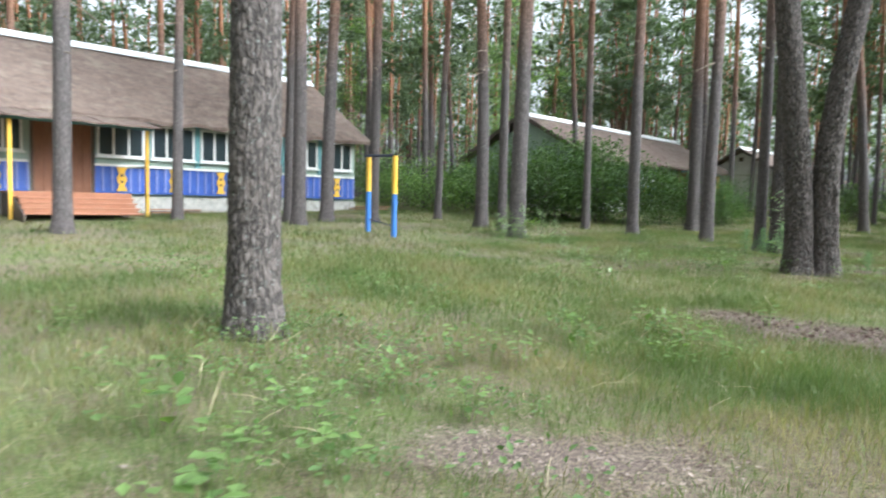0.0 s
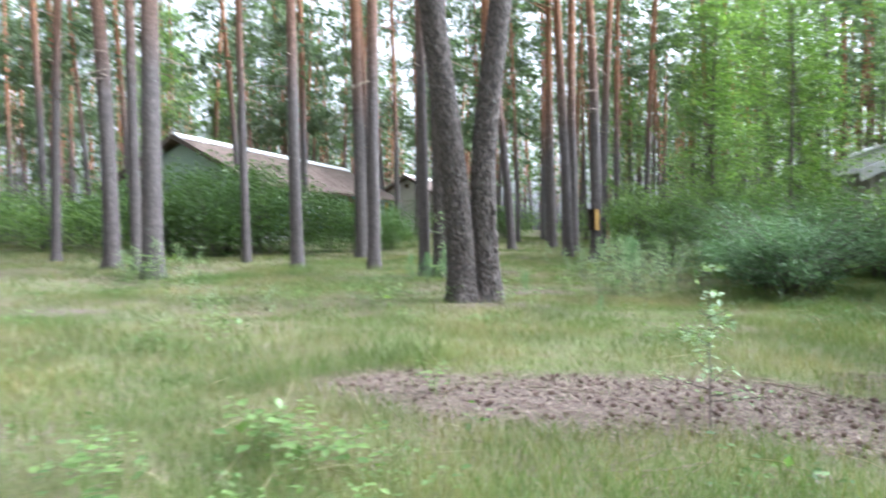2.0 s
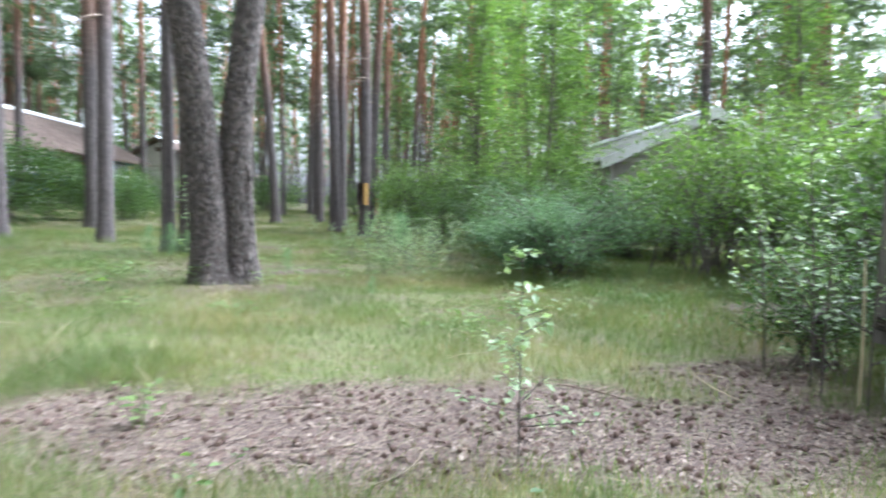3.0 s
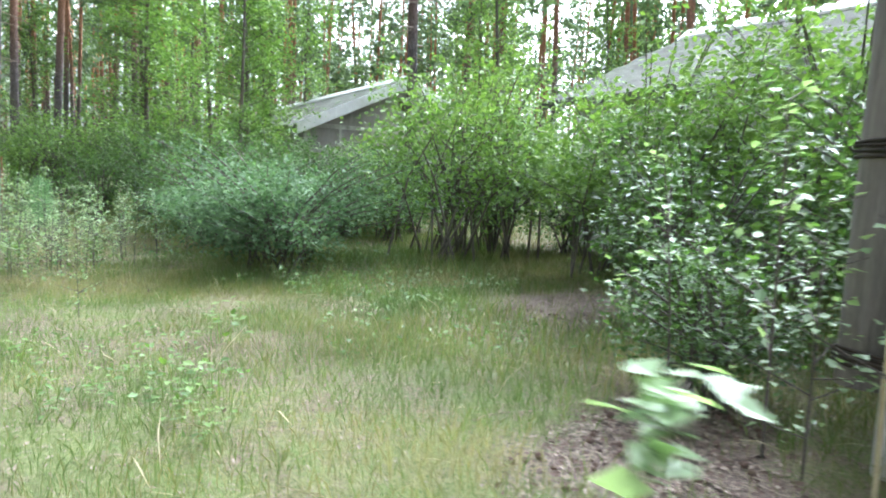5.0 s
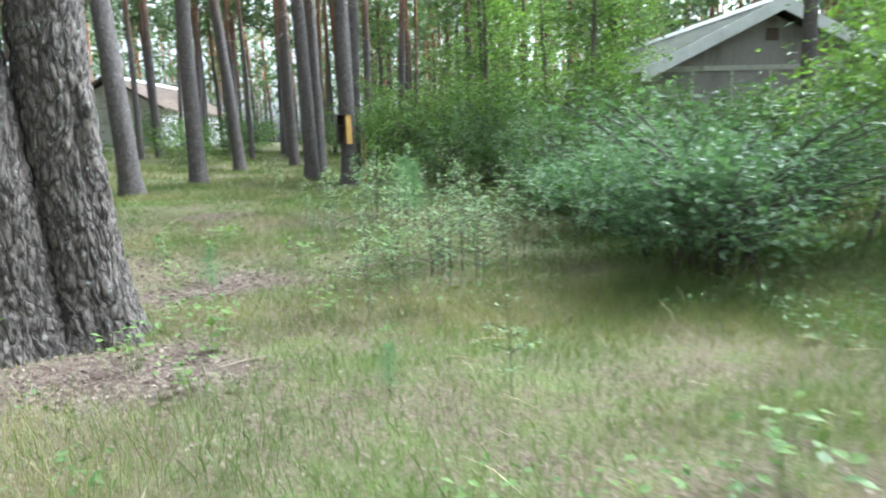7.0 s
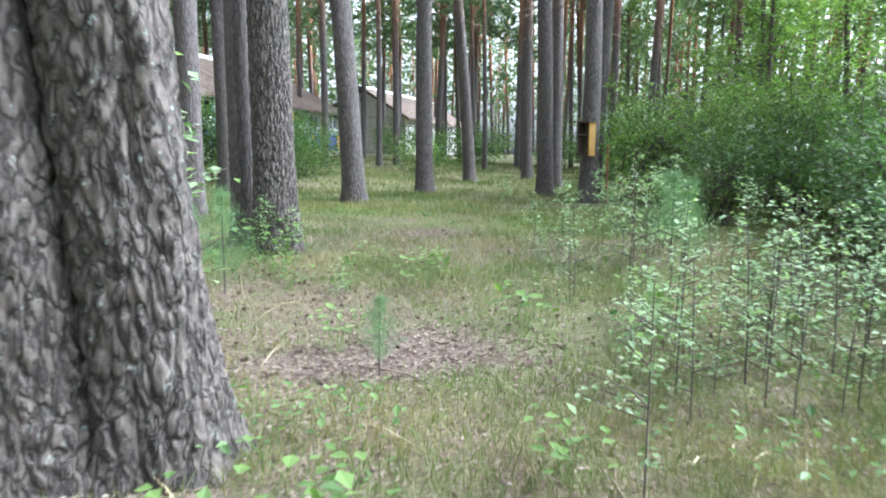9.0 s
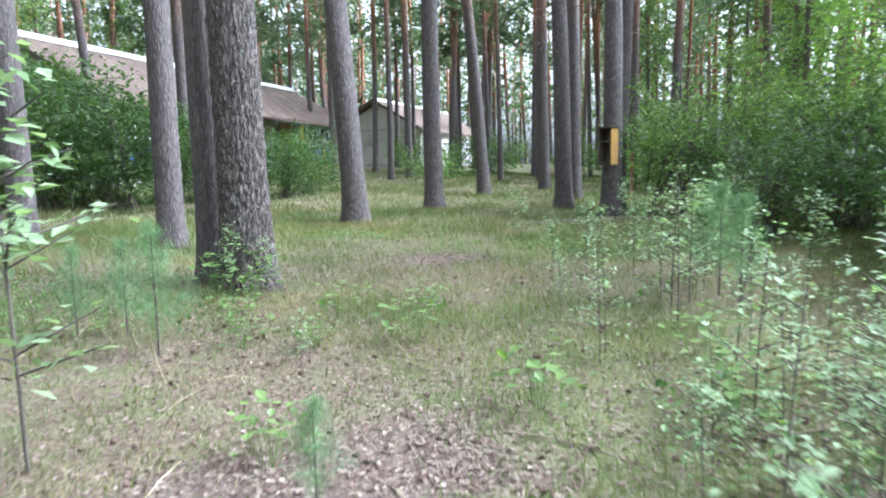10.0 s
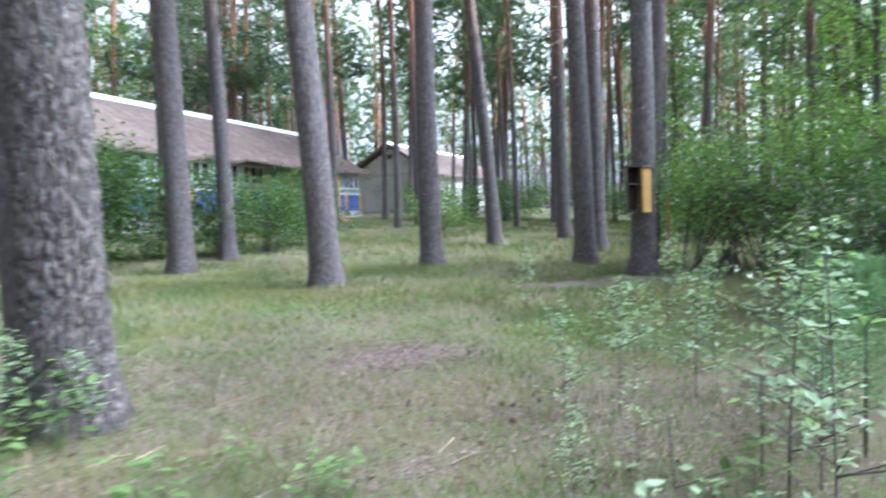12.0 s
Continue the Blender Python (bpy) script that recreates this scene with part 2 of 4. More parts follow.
def tube(points, radii, segs=8, bm_cap=True):
    """Vertices and quads of a tube along points."""
    points = [Vector(p) for p in points]
    verts, faces = [], []
    for i, p in enumerate(points):
        d = (points[min(i + 1, len(points) - 1)] - points[max(i - 1, 0)]).normalized()
        a = d.orthogonal().normalized() if abs(d.z) < 0.9 else Vector((1, 0, 0)).cross(d).normalized()
        c = d.cross(a)
        for k in range(segs):
            w = 2 * math.pi * k / segs
            verts.append(p + (a * math.cos(w) + c * math.sin(w)) * radii[i])
    for i in range(len(points) - 1):
        for k in range(segs):
            j = (k + 1) % segs
            faces.append((i * segs + k, i * segs + j, (i + 1) * segs + j, (i + 1) * segs + k))
    return [tuple(v) for v in verts], faces


def join(chunks):
    verts, faces, n = [], [], 0
    for v, f in chunks:
        verts.append(np.asarray(v, dtype=np.float32).reshape(-1, 3))
        faces.append(np.asarray(f, dtype=np.int32) + n)
        n += len(v)
    return np.concatenate(verts), np.concatenate(faces)


def leaves(centres, size, rng, flat=0.5, aspect=0.55):
    """Folded leaf blades, each four corners, turned at random. flat: how level they lie."""
    n = len(centres)
    d = rng.normal(size=(n, 3))
    d[:, 2] = d[:, 2] * (1 - flat) - 0.15
    d /= np.linalg.norm(d, axis=1)[:, None]
    up = rng.normal(size=(n, 3)) * (1 - flat) + np.array((0, 0, 1.0)) * (0.3 + flat)
    side = np.cross(d, up)
    side /= np.linalg.norm(side, axis=1)[:, None] + 1e-6
    s = (size * rng.uniform(0.6, 1.25, n))[:, None]
    nrm = np.cross(side, d)
    a = centres
    tip = centres + d * s
    mid = centres + d * s * 0.45
    l = mid + side * s * aspect * 0.5 + nrm * s * 0.08
    r = mid - side * s * aspect * 0.5 + nrm * s * 0.08
    verts = np.stack([a, l, tip, r], axis=1).reshape(-1, 3)
    return verts, np.arange(4 * n).reshape(-1, 4)


# ---- ground ----
LEVELS_S = (-5, 4, 11, 18, 25, 30, 44, 60)
LEVELS_Z = (0.0, 0.0, 0.06, 0.2, 0.46, 0.67, 1.25, 1.3)


def ground_z(x, y):
    """Height of the ground: level by the path, rising gently to the houses."""
    x, y = np.asarray(x, dtype=float), np.asarray(y, dtype=float)
    s = y - 0.6 * x
    z = sum(np.interp(s + d, LEVELS_S, LEVELS_Z) for d in (-3, 0, 3)) / 3
    return z + 0.025 * np.sin(x * 1.3 + 0.7 * np.sin(y)) * np.cos(y * 1.1 + 0.4) + 0.012 * np.sin(3.1 * x + y) * np.sin(2.7 * y)


def gz(x, y):
    return float(ground_z(x, y))


LINE = np.array(((-1.5, -4.3), (0.0, -1.0), (2.0, 2.2), (3.3, 4.9), (4.3, 6.8), (6.0, 10.0), (8.0, 14.0)))


def away(x, y):
    """Distance from the walked line."""
    best = np.full(x.shape, 1e9)
    for a, c in zip(LINE[:-1], LINE[1:]):
        d = c - a
        t = np.clip(((x - a[0]) * d[0] + (y - a[1]) * d[1]) / (d @ d), 0, 1)
        best = np.minimum(best, np.hypot(x - a[0] - t * d[0], y - a[1] - t * d[1]))
    return best


def patchy(x, y, k):
    return (np.sin(x * 1.7 * k + 1.3 * np.sin(y * 1.1 * k)) + np.sin(y * 2.1 * k + 1.7 * np.sin(x * 0.9 * k + 2)) + np.sin((x + y) * 0.63 * k + 0.5)) / 3


def litter_mask(x, y):
    """1 on the bare needle litter beside the path, 0 in grass."""
    a = radians(-38)
    dx, dy = x - 2.55, y - 2.2
    p, q = dx * math.cos(a) + dy * math.sin(a), -dx * math.sin(a) + dy * math.cos(a)
    d = (p / 2.9) ** 2 + (q / 0.85) ** 2 + 0.35 * patchy(x, y, 2.2)
    e2 = ((x + 3.6) / 1.6) ** 2 + ((y - 9.6) / 0.5) ** 2 + 0.3 * patchy(x, y, 2.0)
    e3 = ((x - 8.3) / 1.3) ** 2 + ((y - 3.2) / 1.0) ** 2 + 0.3 * patchy(x, y, 1.7)
    e4 = ((x - 11.2) / 2.2) ** 2 + ((y - 19.2) / 0.8) ** 2 + 0.3 * patchy(x, y, 1.7)
    e5 = ((x + 1.2) / 1.1) ** 2 + ((y + 1.0) / 0.5) ** 2 + 0.4 * patchy(x, y, 2.4)
    e6 = ((x - 7.0) / 1.3) ** 2 + ((y - 15.2) / 0.7) ** 2 + 0.4 * patchy(x, y, 2.4)
    e8 = ((x - 4.9) / 1.3) ** 2 + ((y - 1.8) / 0.75) ** 2 + 0.4 * patchy(x, y, 2.4)
    e9 = ((x - 3.9) / 1.3) ** 2 + ((y - 8.0) / 0.8) ** 2 + 0.5 * patchy(x, y, 2.4)
    e7 = ((x - 4.9) / 1.2) ** 2 + ((y - 9.8) / 0.7) ** 2 + 0.4 * patchy(x, y, 2.4)
    return np.clip(np.maximum.reduce([1.25 - d, 1.1 - e2, 1.0 - e3, 0.8 - e4, 0.75 - e5, 0.75 - e6, 0.7 - e7, 0.8 - e8, 0.68 - e9]) * 1.7 + 0.2 * patchy(x, y, 4.5), 0, 1)


def build_ground():
    near = np.concatenate([np.arange(-22, -1, 0.4), np.arange(-1, 10, 0.15), np.arange(10, 40.01, 0.4)])
    gx = np.concatenate([[-600, -300, -150, -90, -60, -40, -30], near, [46, 55, 70, 100, 160, 300, 600]])
    neary = np.concatenate([np.arange(-8, -1, 0.4), np.arange(-1, 14, 0.15), np.arange(14, 60.01, 0.4)])
    gy = np.concatenate([[-600, -300, -150, -80, -40, -20, -12], neary, [66, 75, 90, 120, 180, 300, 600]])
    X, Y = np.meshgrid(gx, gy)
    v = np.stack([X, Y, ground_z(X, Y)], axis=-1).reshape(-1, 3)
    nx, ny = len(gx), len(gy)
    i = np.arange((ny - 1) * nx).reshape(ny - 1, nx)[:, :-1].ravel()
    f = np.stack([i, i + 1, i + nx + 1, i + nx], axis=1)
    me = mesh_np("ground", v, f, True)
    me.attributes.new("bare", "FLOAT", "POINT").data.foreach_set("value", np.maximum(litter_mask(v[:, 0], v[:, 1]), 0.2 * np.clip((v[:, 1] - 7) / 2.5, 0, 1) * np.clip((9 - v[:, 0]) / 3, 0, 1) * np.clip((19 - v[:, 1]) / 4, 0, 1)).astype(np.float32))
    ob = put("ground", me, M_GROUND)
    tagged(ob, "forest floor of moss, dry grass and pine needles", "ground", kind="structure")


build_ground()


# ---- pines ----
def trunk_mesh(name, height, r0, r1, segs, rings, rng, bend=0.15, plates=0.0, flare=0.35, line=None, burls=()):
    """A tapered trunk with a flared, uneven foot; plates: depth of the bark relief."""
    t = np.linspace(0, 1, rings) ** (2.2 if plates else 1.6)
    z = t * height - 0.15
    ph = rng.uniform(0, 6.28, 4)
    cx = bend * (np.sin(t * 3 + ph[0]) - np.sin(ph[0])) * t
    cy = bend * (np.sin(t * 2.5 + ph[1]) - np.sin(ph[1])) * t
    if line:  # the stem's own bends: heights and how far it stands off there
        hs, xs, ys = line
        cx = sum(np.interp(z + d, hs, xs) for d in (-0.5, -0.25, 0, 0.25, 0.5)) / 5
        cy = sum(np.interp(z + d, hs, ys) for d in (-0.5, -0.25, 0, 0.25, 0.5)) / 5
    r = r0 + (r1 - r0) * t + flare * r0 * np.exp(-np.maximum(z, 0) / (r0 * 1.1))
    a = np.linspace(0, 2 * np.pi, segs, endpoint=False)
    A, Z = np.meshgrid(a, z)
    lobes = 1 + 0.1 * np.exp(-np.maximum(Z, 0) / 0.25) * np.sin(A * 5 + ph[2]) + 0.03 * np.sin(A * 3 + Z * 0.8 + ph[3])
    R = r[:, None] * lobes
    for w, h, wide, tall, high in burls:  # healed scars and swellings
        turn = np.angle(np.exp(1j * (A - w)))
        R = R + high * np.exp(-(turn / wide) ** 2 - ((Z - h) / tall) ** 2)
    if plates:
        for i in range(R.shape[0]):
            if z[i] > 5:
                break
            for j in range(segs):
                p = Vector((math.cos(a[j]) * r0 * 18, math.sin(a[j]) * r0 * 18, z[i] * 6.5))
                p += noise.noise_vector(p * 0.7) * 0.55
                d = noise.voronoi(p)[0]
                R[i, j] += plates * (min((d[1] - d[0]) * 2.6, 1) - 0.6) + plates * 0.35 * noise.noise(p * 4)
    v = np.stack([cx[:, None] + R * np.cos(A), cy[:, None] + R * np.sin(A), Z], axis=-1).reshape(-1, 3)
    i = np.arange((rings - 1) * segs).reshape(rings - 1, segs)
    j = np.roll(i, -1, axis=1)
    f = np.stack([i, j, j + segs, i + segs], axis=-1).reshape(-1, 4)
    return mesh_np(name, v, f, True)


def crown_mesh(name, z0, z1, spread, rng, limbs=26, tufts=34, size=0.44, slim=0.3):
    """Limbs in loose whorls with tufts of needles, gaps between them."""
    cs, wood = [], []
    for k in range(limbs):
        t = rng.uniform(0, 1)
        z = z0 + (z1 - z0) * t
        reach = spread * (1 - 0.55 * t) * rng.uniform(0.45, 1.1)
        w = rng.uniform(0, 6.28)
        tip = np.array((math.cos(w) * reach, math.sin(w) * reach, z + reach * rng.uniform(-0.1, 0.45)))
        base = np.array((0, 0, z))
        mid = (base + tip) / 2 + np.array((0, 0, -0.15))
        wood.append(tube([base, mid, tip], [0.05, 0.03, 0.012], 4))
        n = tufts
        u = rng.uniform(0.55, 1.05, n)[:, None]
        cs.append(base + (tip - base) * u + rng.normal(size=(n, 3)) * np.array((0.34, 0.34, 0.14)) * (0.5 + 0.4 * spread / 2))
    c = np.concatenate(cs)
    v, f = leaves(c, size, rng, 0.25, slim)
    return mesh_np(name, v, f), mesh_np(name + "_limbs", *join(wood))


def dead_limbs_mesh(name, z0, z1, rng, count=12):
    wood = []
    for k in range(count):
        z, w, l = rng.uniform(z0, z1), rng.uniform(0, 6.28), rng.uniform(0.4, 1.6)
        d = np.array((math.cos(w), math.sin(w), rng.uniform(-0.25, 0.15)))
        p = [np.array((0, 0, z)) + d * l * q + np.array((0, 0, -0.12 * q * q * l)) for q in (0, 0.5, 1)]
        wood.append(tube(p, [0.022, 0.015, 0.006], 4))
    return mesh_np(name, *join(wood))


rng = np.random.default_rng(7)
TRUNKS = [trunk_mesh("pine_trunk", h, 0.19, 0.06, 20, 36, rng, b) for h, b in ((21, 0.25), (23, 0.15), (20, 0.4), (22, 0.3))]
CROWNS = [crown_mesh("pine_crown", a, c, 2.3, rng) for a, c in ((11, 21), (13, 23), (9.5, 20), (12, 22))]
DEADS = [dead_limbs_mesh("dead_limbs", 4, 11, rng) for k in range(4)]


def pine(x, y, r=0.19, lean=(0, 0), kind=0, label="", trunk=None, bark=None, crown=True, turn=None, group="pines of the grove"):
    """A tall pine: trunk, limbs, needle crown."""
    w = rng.uniform(0, 360) if turn is None else turn
    e = new("pine_tree")
    e.matrix_basis = pose(x, y, gz(x, y), lean[1], lean[0], 0)
    s = r / 0.19
    rot = pose(0, 0, 0, 0, 0, w)
    put("trunk", trunk or TRUNKS[kind], bark or M_BARK, e, rot @ (Matrix.Identity(4) if trunk else Matrix.Diagonal((s, s, 1, 1))))
    if crown:
        put("crown", CROWNS[kind][0], M_NEEDLE, e, rot, "dark green needle crown")
        tagged(put("branchwork", CROWNS[kind][1], M_BARK, e, rot), kind="stuff")
        tagged(put("dead_branchwork", DEADS[kind], M_TWIG, e, rot), kind="stuff")
    return tagged(e, label or "tall straight pine with grey-brown flaky bark", "tree", group)


# x, y, radius, lean sideways (degrees)
NEAR_PINES = [
    (-2.15, 15.99, 0.26, 0.0), (-2.75, 17.95, 0.16, -0.5), (-3.6, 19.5, 0.24, 0.0), (0.18, 21.35, 0.15, -0.6), (1.6, 18.84, 0.2, -0.5),
    (3.77, 17.85, 0.2, 0.3), (12.75, 28.0, 0.22, -3.5), (16.2, 30.4, 0.22, -1.2), (12.75, 22.4, 0.23, -1.0), (14.4, 24.9, 0.24, -0.5),
    (12.5, 19.8, 0.22, 1.0), (13.6, 21.3, 0.18, 2.2), (4.42, 14.66, 0.15, 0.0), (4.5, 23.6, 0.25, -0.4), (5.3, 25.9, 0.19, 0.0),
    (7.02, 20.35, 0.25, -3.0), (9.55, 23.3, 0.24, -0.6), (-9.21, 16.2, 0.23, 0.5), (-8.93, 18.13, 0.24, 0.0), (-10.0, 17.3, 0.18, 0.0),
    (-7.47, 18.9, 0.2, 1.2), (-12.75, 10.02, 0.22, 0.3), (-13.05, 15.5, 0.17, 0.0), (-5.7, 22.5, 0.15, 1.0), (20.5, 31, 0.2, 1.0),
    (18.8, 36, 0.2, -1.0), (18.6, 10.45, 0.17, -0.5), (9.0, 36, 0.17, 0.5),
]
for k, (x, y, r, ln) in enumerate(NEAR_PINES):
    pine(x, y, r, (ln, rng.uniform(-0.6, 0.6)), k % 4)

OLD = trunk_mesh("old_trunk", 19, 0.23, 0.08, 120, 330, rng, 0.1, 0.017, 0.3)
OLD2 = trunk_mesh("old_trunk", 19, 0.25, 0.1, 140, 360, rng, 0.1, 0.02, 0.4)
HEIGHTS = (-1, 0, 1, 2, 3, 4, 5, 8, 18)
TW1 = trunk_mesh("twin_trunk", 18, 0.245, 0.1, 160, 430, rng, 0, 0.021, 0.3,
                 (HEIGHTS, (-0.22, -0.22, -0.26, -0.36, -0.49, -0.62, -0.75, -1.1, -1.9), (0.02, 0.02, -0.02, -0.06, -0.1, -0.12, -0.14, -0.2, -0.3)), ((-1.2, 0.9, 0.5, 0.3, 0.025),))
TW2 = trunk_mesh("twin_trunk", 18, 0.225, 0.09, 160, 430, rng, 0, 0.021, 0.35,
                 (HEIGHTS, (0.26, 0.25, 0.14, 0.1, 0.17, 0.3, 0.43, 0.85, 1.9), (-0.02, -0.02, -0.06, -0.12, -0.18, -0.22, -0.26, -0.35, -0.5)),
                 ((-1.0, 1.5, 0.16, 0.16, 0.04), (-1.3, 1.25, 0.14, 0.25, -0.035), (-0.8, 1.05, 0.2, 0.3, 0.03)))
pine(-3.72, 1.1, 0.215, (0.6, 0), 0, "thick pine with flaky grey bark and lichen", OLD, M_BARK_OLD)
pine(4.77, 14.2, 0.25, (-0.6, 0), 1, "thick old pine with lichen on its flared foot", OLD2, M_BARK_OLD)


def twin_pine(x, y):
    """An old pine whose two stems part at the ground."""
    e = new("twin_pine_tree")
    e.matrix_basis = pose(x, y, gz(x, y))
    put("trunk", TW1, M_BARK_OLD, e)
    put("trunk", TW2, M_BARK_OLD, e)
    for dx, k in ((-1.6, 0), (1.2, 1)):
        put("crown", CROWNS[k][0], M_NEEDLE, e, pose(dx, 0, -2))
        tagged(put("branchwork", CROWNS[k][1], M_BARK, e, pose(dx, 0, -2)), kind="stuff")
    tagged(e, "old pine with two thick stems joined at the foot", "tree", "pines of the grove")


twin_pine(3.6, 8.8)


# ---- houses ----
def slab(bm, corners, thick):
    """A sheet over four corners, thickened downwards."""
    top = [bm.verts.new(c) for c in corners]
    low = [bm.verts.new((c[0], c[1], c[2] - thick)) for c in corners]
    bm.faces.new(top)
    bm.faces.new(low[::-1])
    for i in range(4):
        j = (i + 1) % 4
        bm.faces.new((top[j], top[i], low[i], low[j]))
    return bm


def window(parent, x0, x1, z0, z1, y, panes=3, frame_mat=None):
    """A window in a wall that runs along x, facing -y."""
    frame_mat = frame_mat or M_WHITE
    w = part("window", box(x0, x1, y - 0.05, y - 0.03, z0, z1), M_GLASS, parent, "dark window with painted frame")
    bm = box(x0 - 0.06, x1 + 0.06, y - 0.09, y - 0.02, z0 - 0.07, z0)
    box(x0 - 0.06, x1 + 0.06, y - 0.09, y - 0.02, z1, z1 + 0.07, bm)
    for k in range(panes + 1):
        xx = x0 + (x1 - x0) * k / panes
        box(xx - 0.035, xx + 0.035, y - 0.085, y - 0.02, z0, z1, bm)
    part("window_frame", bm, frame_mat, w)
    part("window_sill", box(x0 - 0.1, x1 + 0.1, y - 0.16, y - 0.02, z0 - 0.12, z0 - 0.072), frame_mat, w)


def house(name, near, angle, length, depth, wall_h, ridge_h, plinth, wall_mat, roof_mat, label, base_z, over=0.5, end_over=0.6, veranda=None, vent=False):
    """A long low house. Local frame: x along the ridge from the near gable, front wall on y = 0 facing -y, back wall at y = depth."""
    e = new(name)
    e.matrix_basis = pose(near[0], near[1], base_z, 0, 0, angle)
    t = 0.25
    part("plinth", box(-0.05, length + 0.05, -0.05, depth + 0.05, -0.8, plinth), M_CONCRETE, e, "pale concrete plinth")
    part("front_wall", box(0, length, 0, t, plinth, wall_h), wall_mat, e)
    part("back_wall", box(0, length, depth - t, depth, plinth, wall_h), wall_mat, e)
    for x0 in (0, length - t):
        bm = bmesh.new()
        prof = ((t, plinth), (depth - t, plinth), (depth - t, wall_h), (depth / 2, ridge_h - 0.3), (t, wall_h))
        a = [bm.verts.new((x0, y, z)) for y, z in prof]
        c = [bm.verts.new((x0 + t, y, z)) for y, z in prof]
        bm.faces.new(a)
        bm.faces.new(c)
        for i in range(5):
            j = (i + 1) % 5
            bm.faces.new((a[i], a[j], c[j], c[i]))
        bmesh.ops.recalc_face_normals(bm, faces=bm.faces)
        part("gable_wall", bm, wall_mat, e)
    slope = (ridge_h - wall_h) / (depth / 2)
    ez = wall_h - over * slope + 0.1
    roof = None
    for sgn in (0, 1):
        nx, ny = int(length / 0.35), 16
        X = np.linspace(-end_over, length + end_over, nx)
        T = np.linspace(0, 1, ny)
        XX, TT = np.meshgrid(X, T)
        y_e, y_r = (-over, depth / 2) if sgn == 0 else (depth + over, depth / 2)
        YY = y_e + (y_r - y_e) * TT
        ZZ = ez + (ridge_h + 0.1 - ez) * TT
        course = (TT * (ny - 1)) % 2
        ZZ = ZZ + rng.normal(size=ZZ.shape) * 0.018 + 0.02 * course
        ZZ[0] += rng.normal(size=nx) * 0.03
        top = np.stack([XX, YY, ZZ], axis=-1).reshape(-1, 3)
        low = top - np.array((0, 0, 0.14))
        i = np.arange((ny - 1) * nx).reshape(ny - 1, nx)[:, :-1].ravel()
        f = np.stack([i, i + 1, i + nx + 1, i + nx], axis=1)
        n = nx * ny
        edge = list(range(nx)) + [nx * r + nx - 1 for r in range(1, ny)] + list(range(n - 2, n - nx - 1, -1)) + [nx * r for r in range(ny - 2, 0, -1)]
        side = [(edge[k], edge[k] + n, edge[(k + 1) % len(edge)] + n, edge[(k + 1) % len(edge)]) for k in range(len(edge))]
        put("roof", mesh_np("roof", np.concatenate([top, low]), np.concatenate([f, f[:, ::-1] + n, np.array(side)])), roof_mat, e)
        vb = slab(bmesh.new(), [(-end_over - 0.05, y_e, ez + 0.05), (-end_over + 0.02, y_e, ez + 0.05), (-end_over + 0.02, y_r, ridge_h + 0.15), (-end_over - 0.05, y_r, ridge_h + 0.15)], 0.25 if roof_mat is not M_MOSSROOF else 0.42)
        bmesh.ops.recalc_face_normals(vb, faces=vb.faces)
        part("verge_board", vb, M_DARKWOOD if roof_mat is not M_MOSSROOF else M_RIDGE, e)
    cap = prism(((-0.34, -0.16), (0, 0.07), (0.34, -0.16), (0.34, -0.1), (0, 0.14), (-0.34, -0.1)), -end_over, length + end_over)
    bmesh.ops.transform(cap, matrix=Matrix.Translation((0, depth / 2, ridge_h + 0.12)) @ Matrix.Rotation(-math.pi / 2, 4, "Z"), verts=cap.verts)
    part("ridge_cap", cap, M_RIDGE, e, "pale sheet metal ridge cap")
    tagged(e, label, "house", "camp houses")
    if vent:
        part("gable_vent", box(-0.03, -0.004, depth / 2 - 0.22, depth / 2 + 0.22, ridge_h - 1.15, ridge_h - 0.75), M_DARKWOOD, e, "small dark gable vent")
        for k in range(7):
            y = 0.1 + (depth - 0.2) * k / 6
            part("batten", box(-0.035, -0.004, y - 0.05, y + 0.05, plinth, wall_h - 0.05), M_CONCRETE, e)
        part("tie_board", box(-0.06, -0.037, 0, depth, wall_h - 0.15, wall_h + 0.02), M_CONCRETE, e)
    if veranda:
        veranda(e)
    return e


RAIL_TOP = 0.92


def fancy_board(x, y, z0, z1):
    """A yellow cut-out railing board with wavy sides."""
    n = 18
    bm = bmesh.new()
    left, right = [], []
    for k in range(n + 1):
        z = z0 + (z1 - z0) * k / n
        w = 0.13 + 0.035 * math.cos(k / n * 4 * math.pi)
        left.append((x - w, z))
        right.append((x + w, z))
    prof = left + right[::-1]
    a = [bm.verts.new((px, y - 0.02, pz)) for px, pz in prof]
    c = [bm.verts.new((px, y + 0.015, pz)) for px, pz in prof]
    bm.faces.new(a)
    bm.faces.new(c)
    m = len(prof)
    for i in range(m):
        j = (i + 1) % m
        bm.faces.new((a[i], a[j], c[j], c[i]))
    bmesh.ops.recalc_face_normals(bm, faces=bm.faces)
    return bm


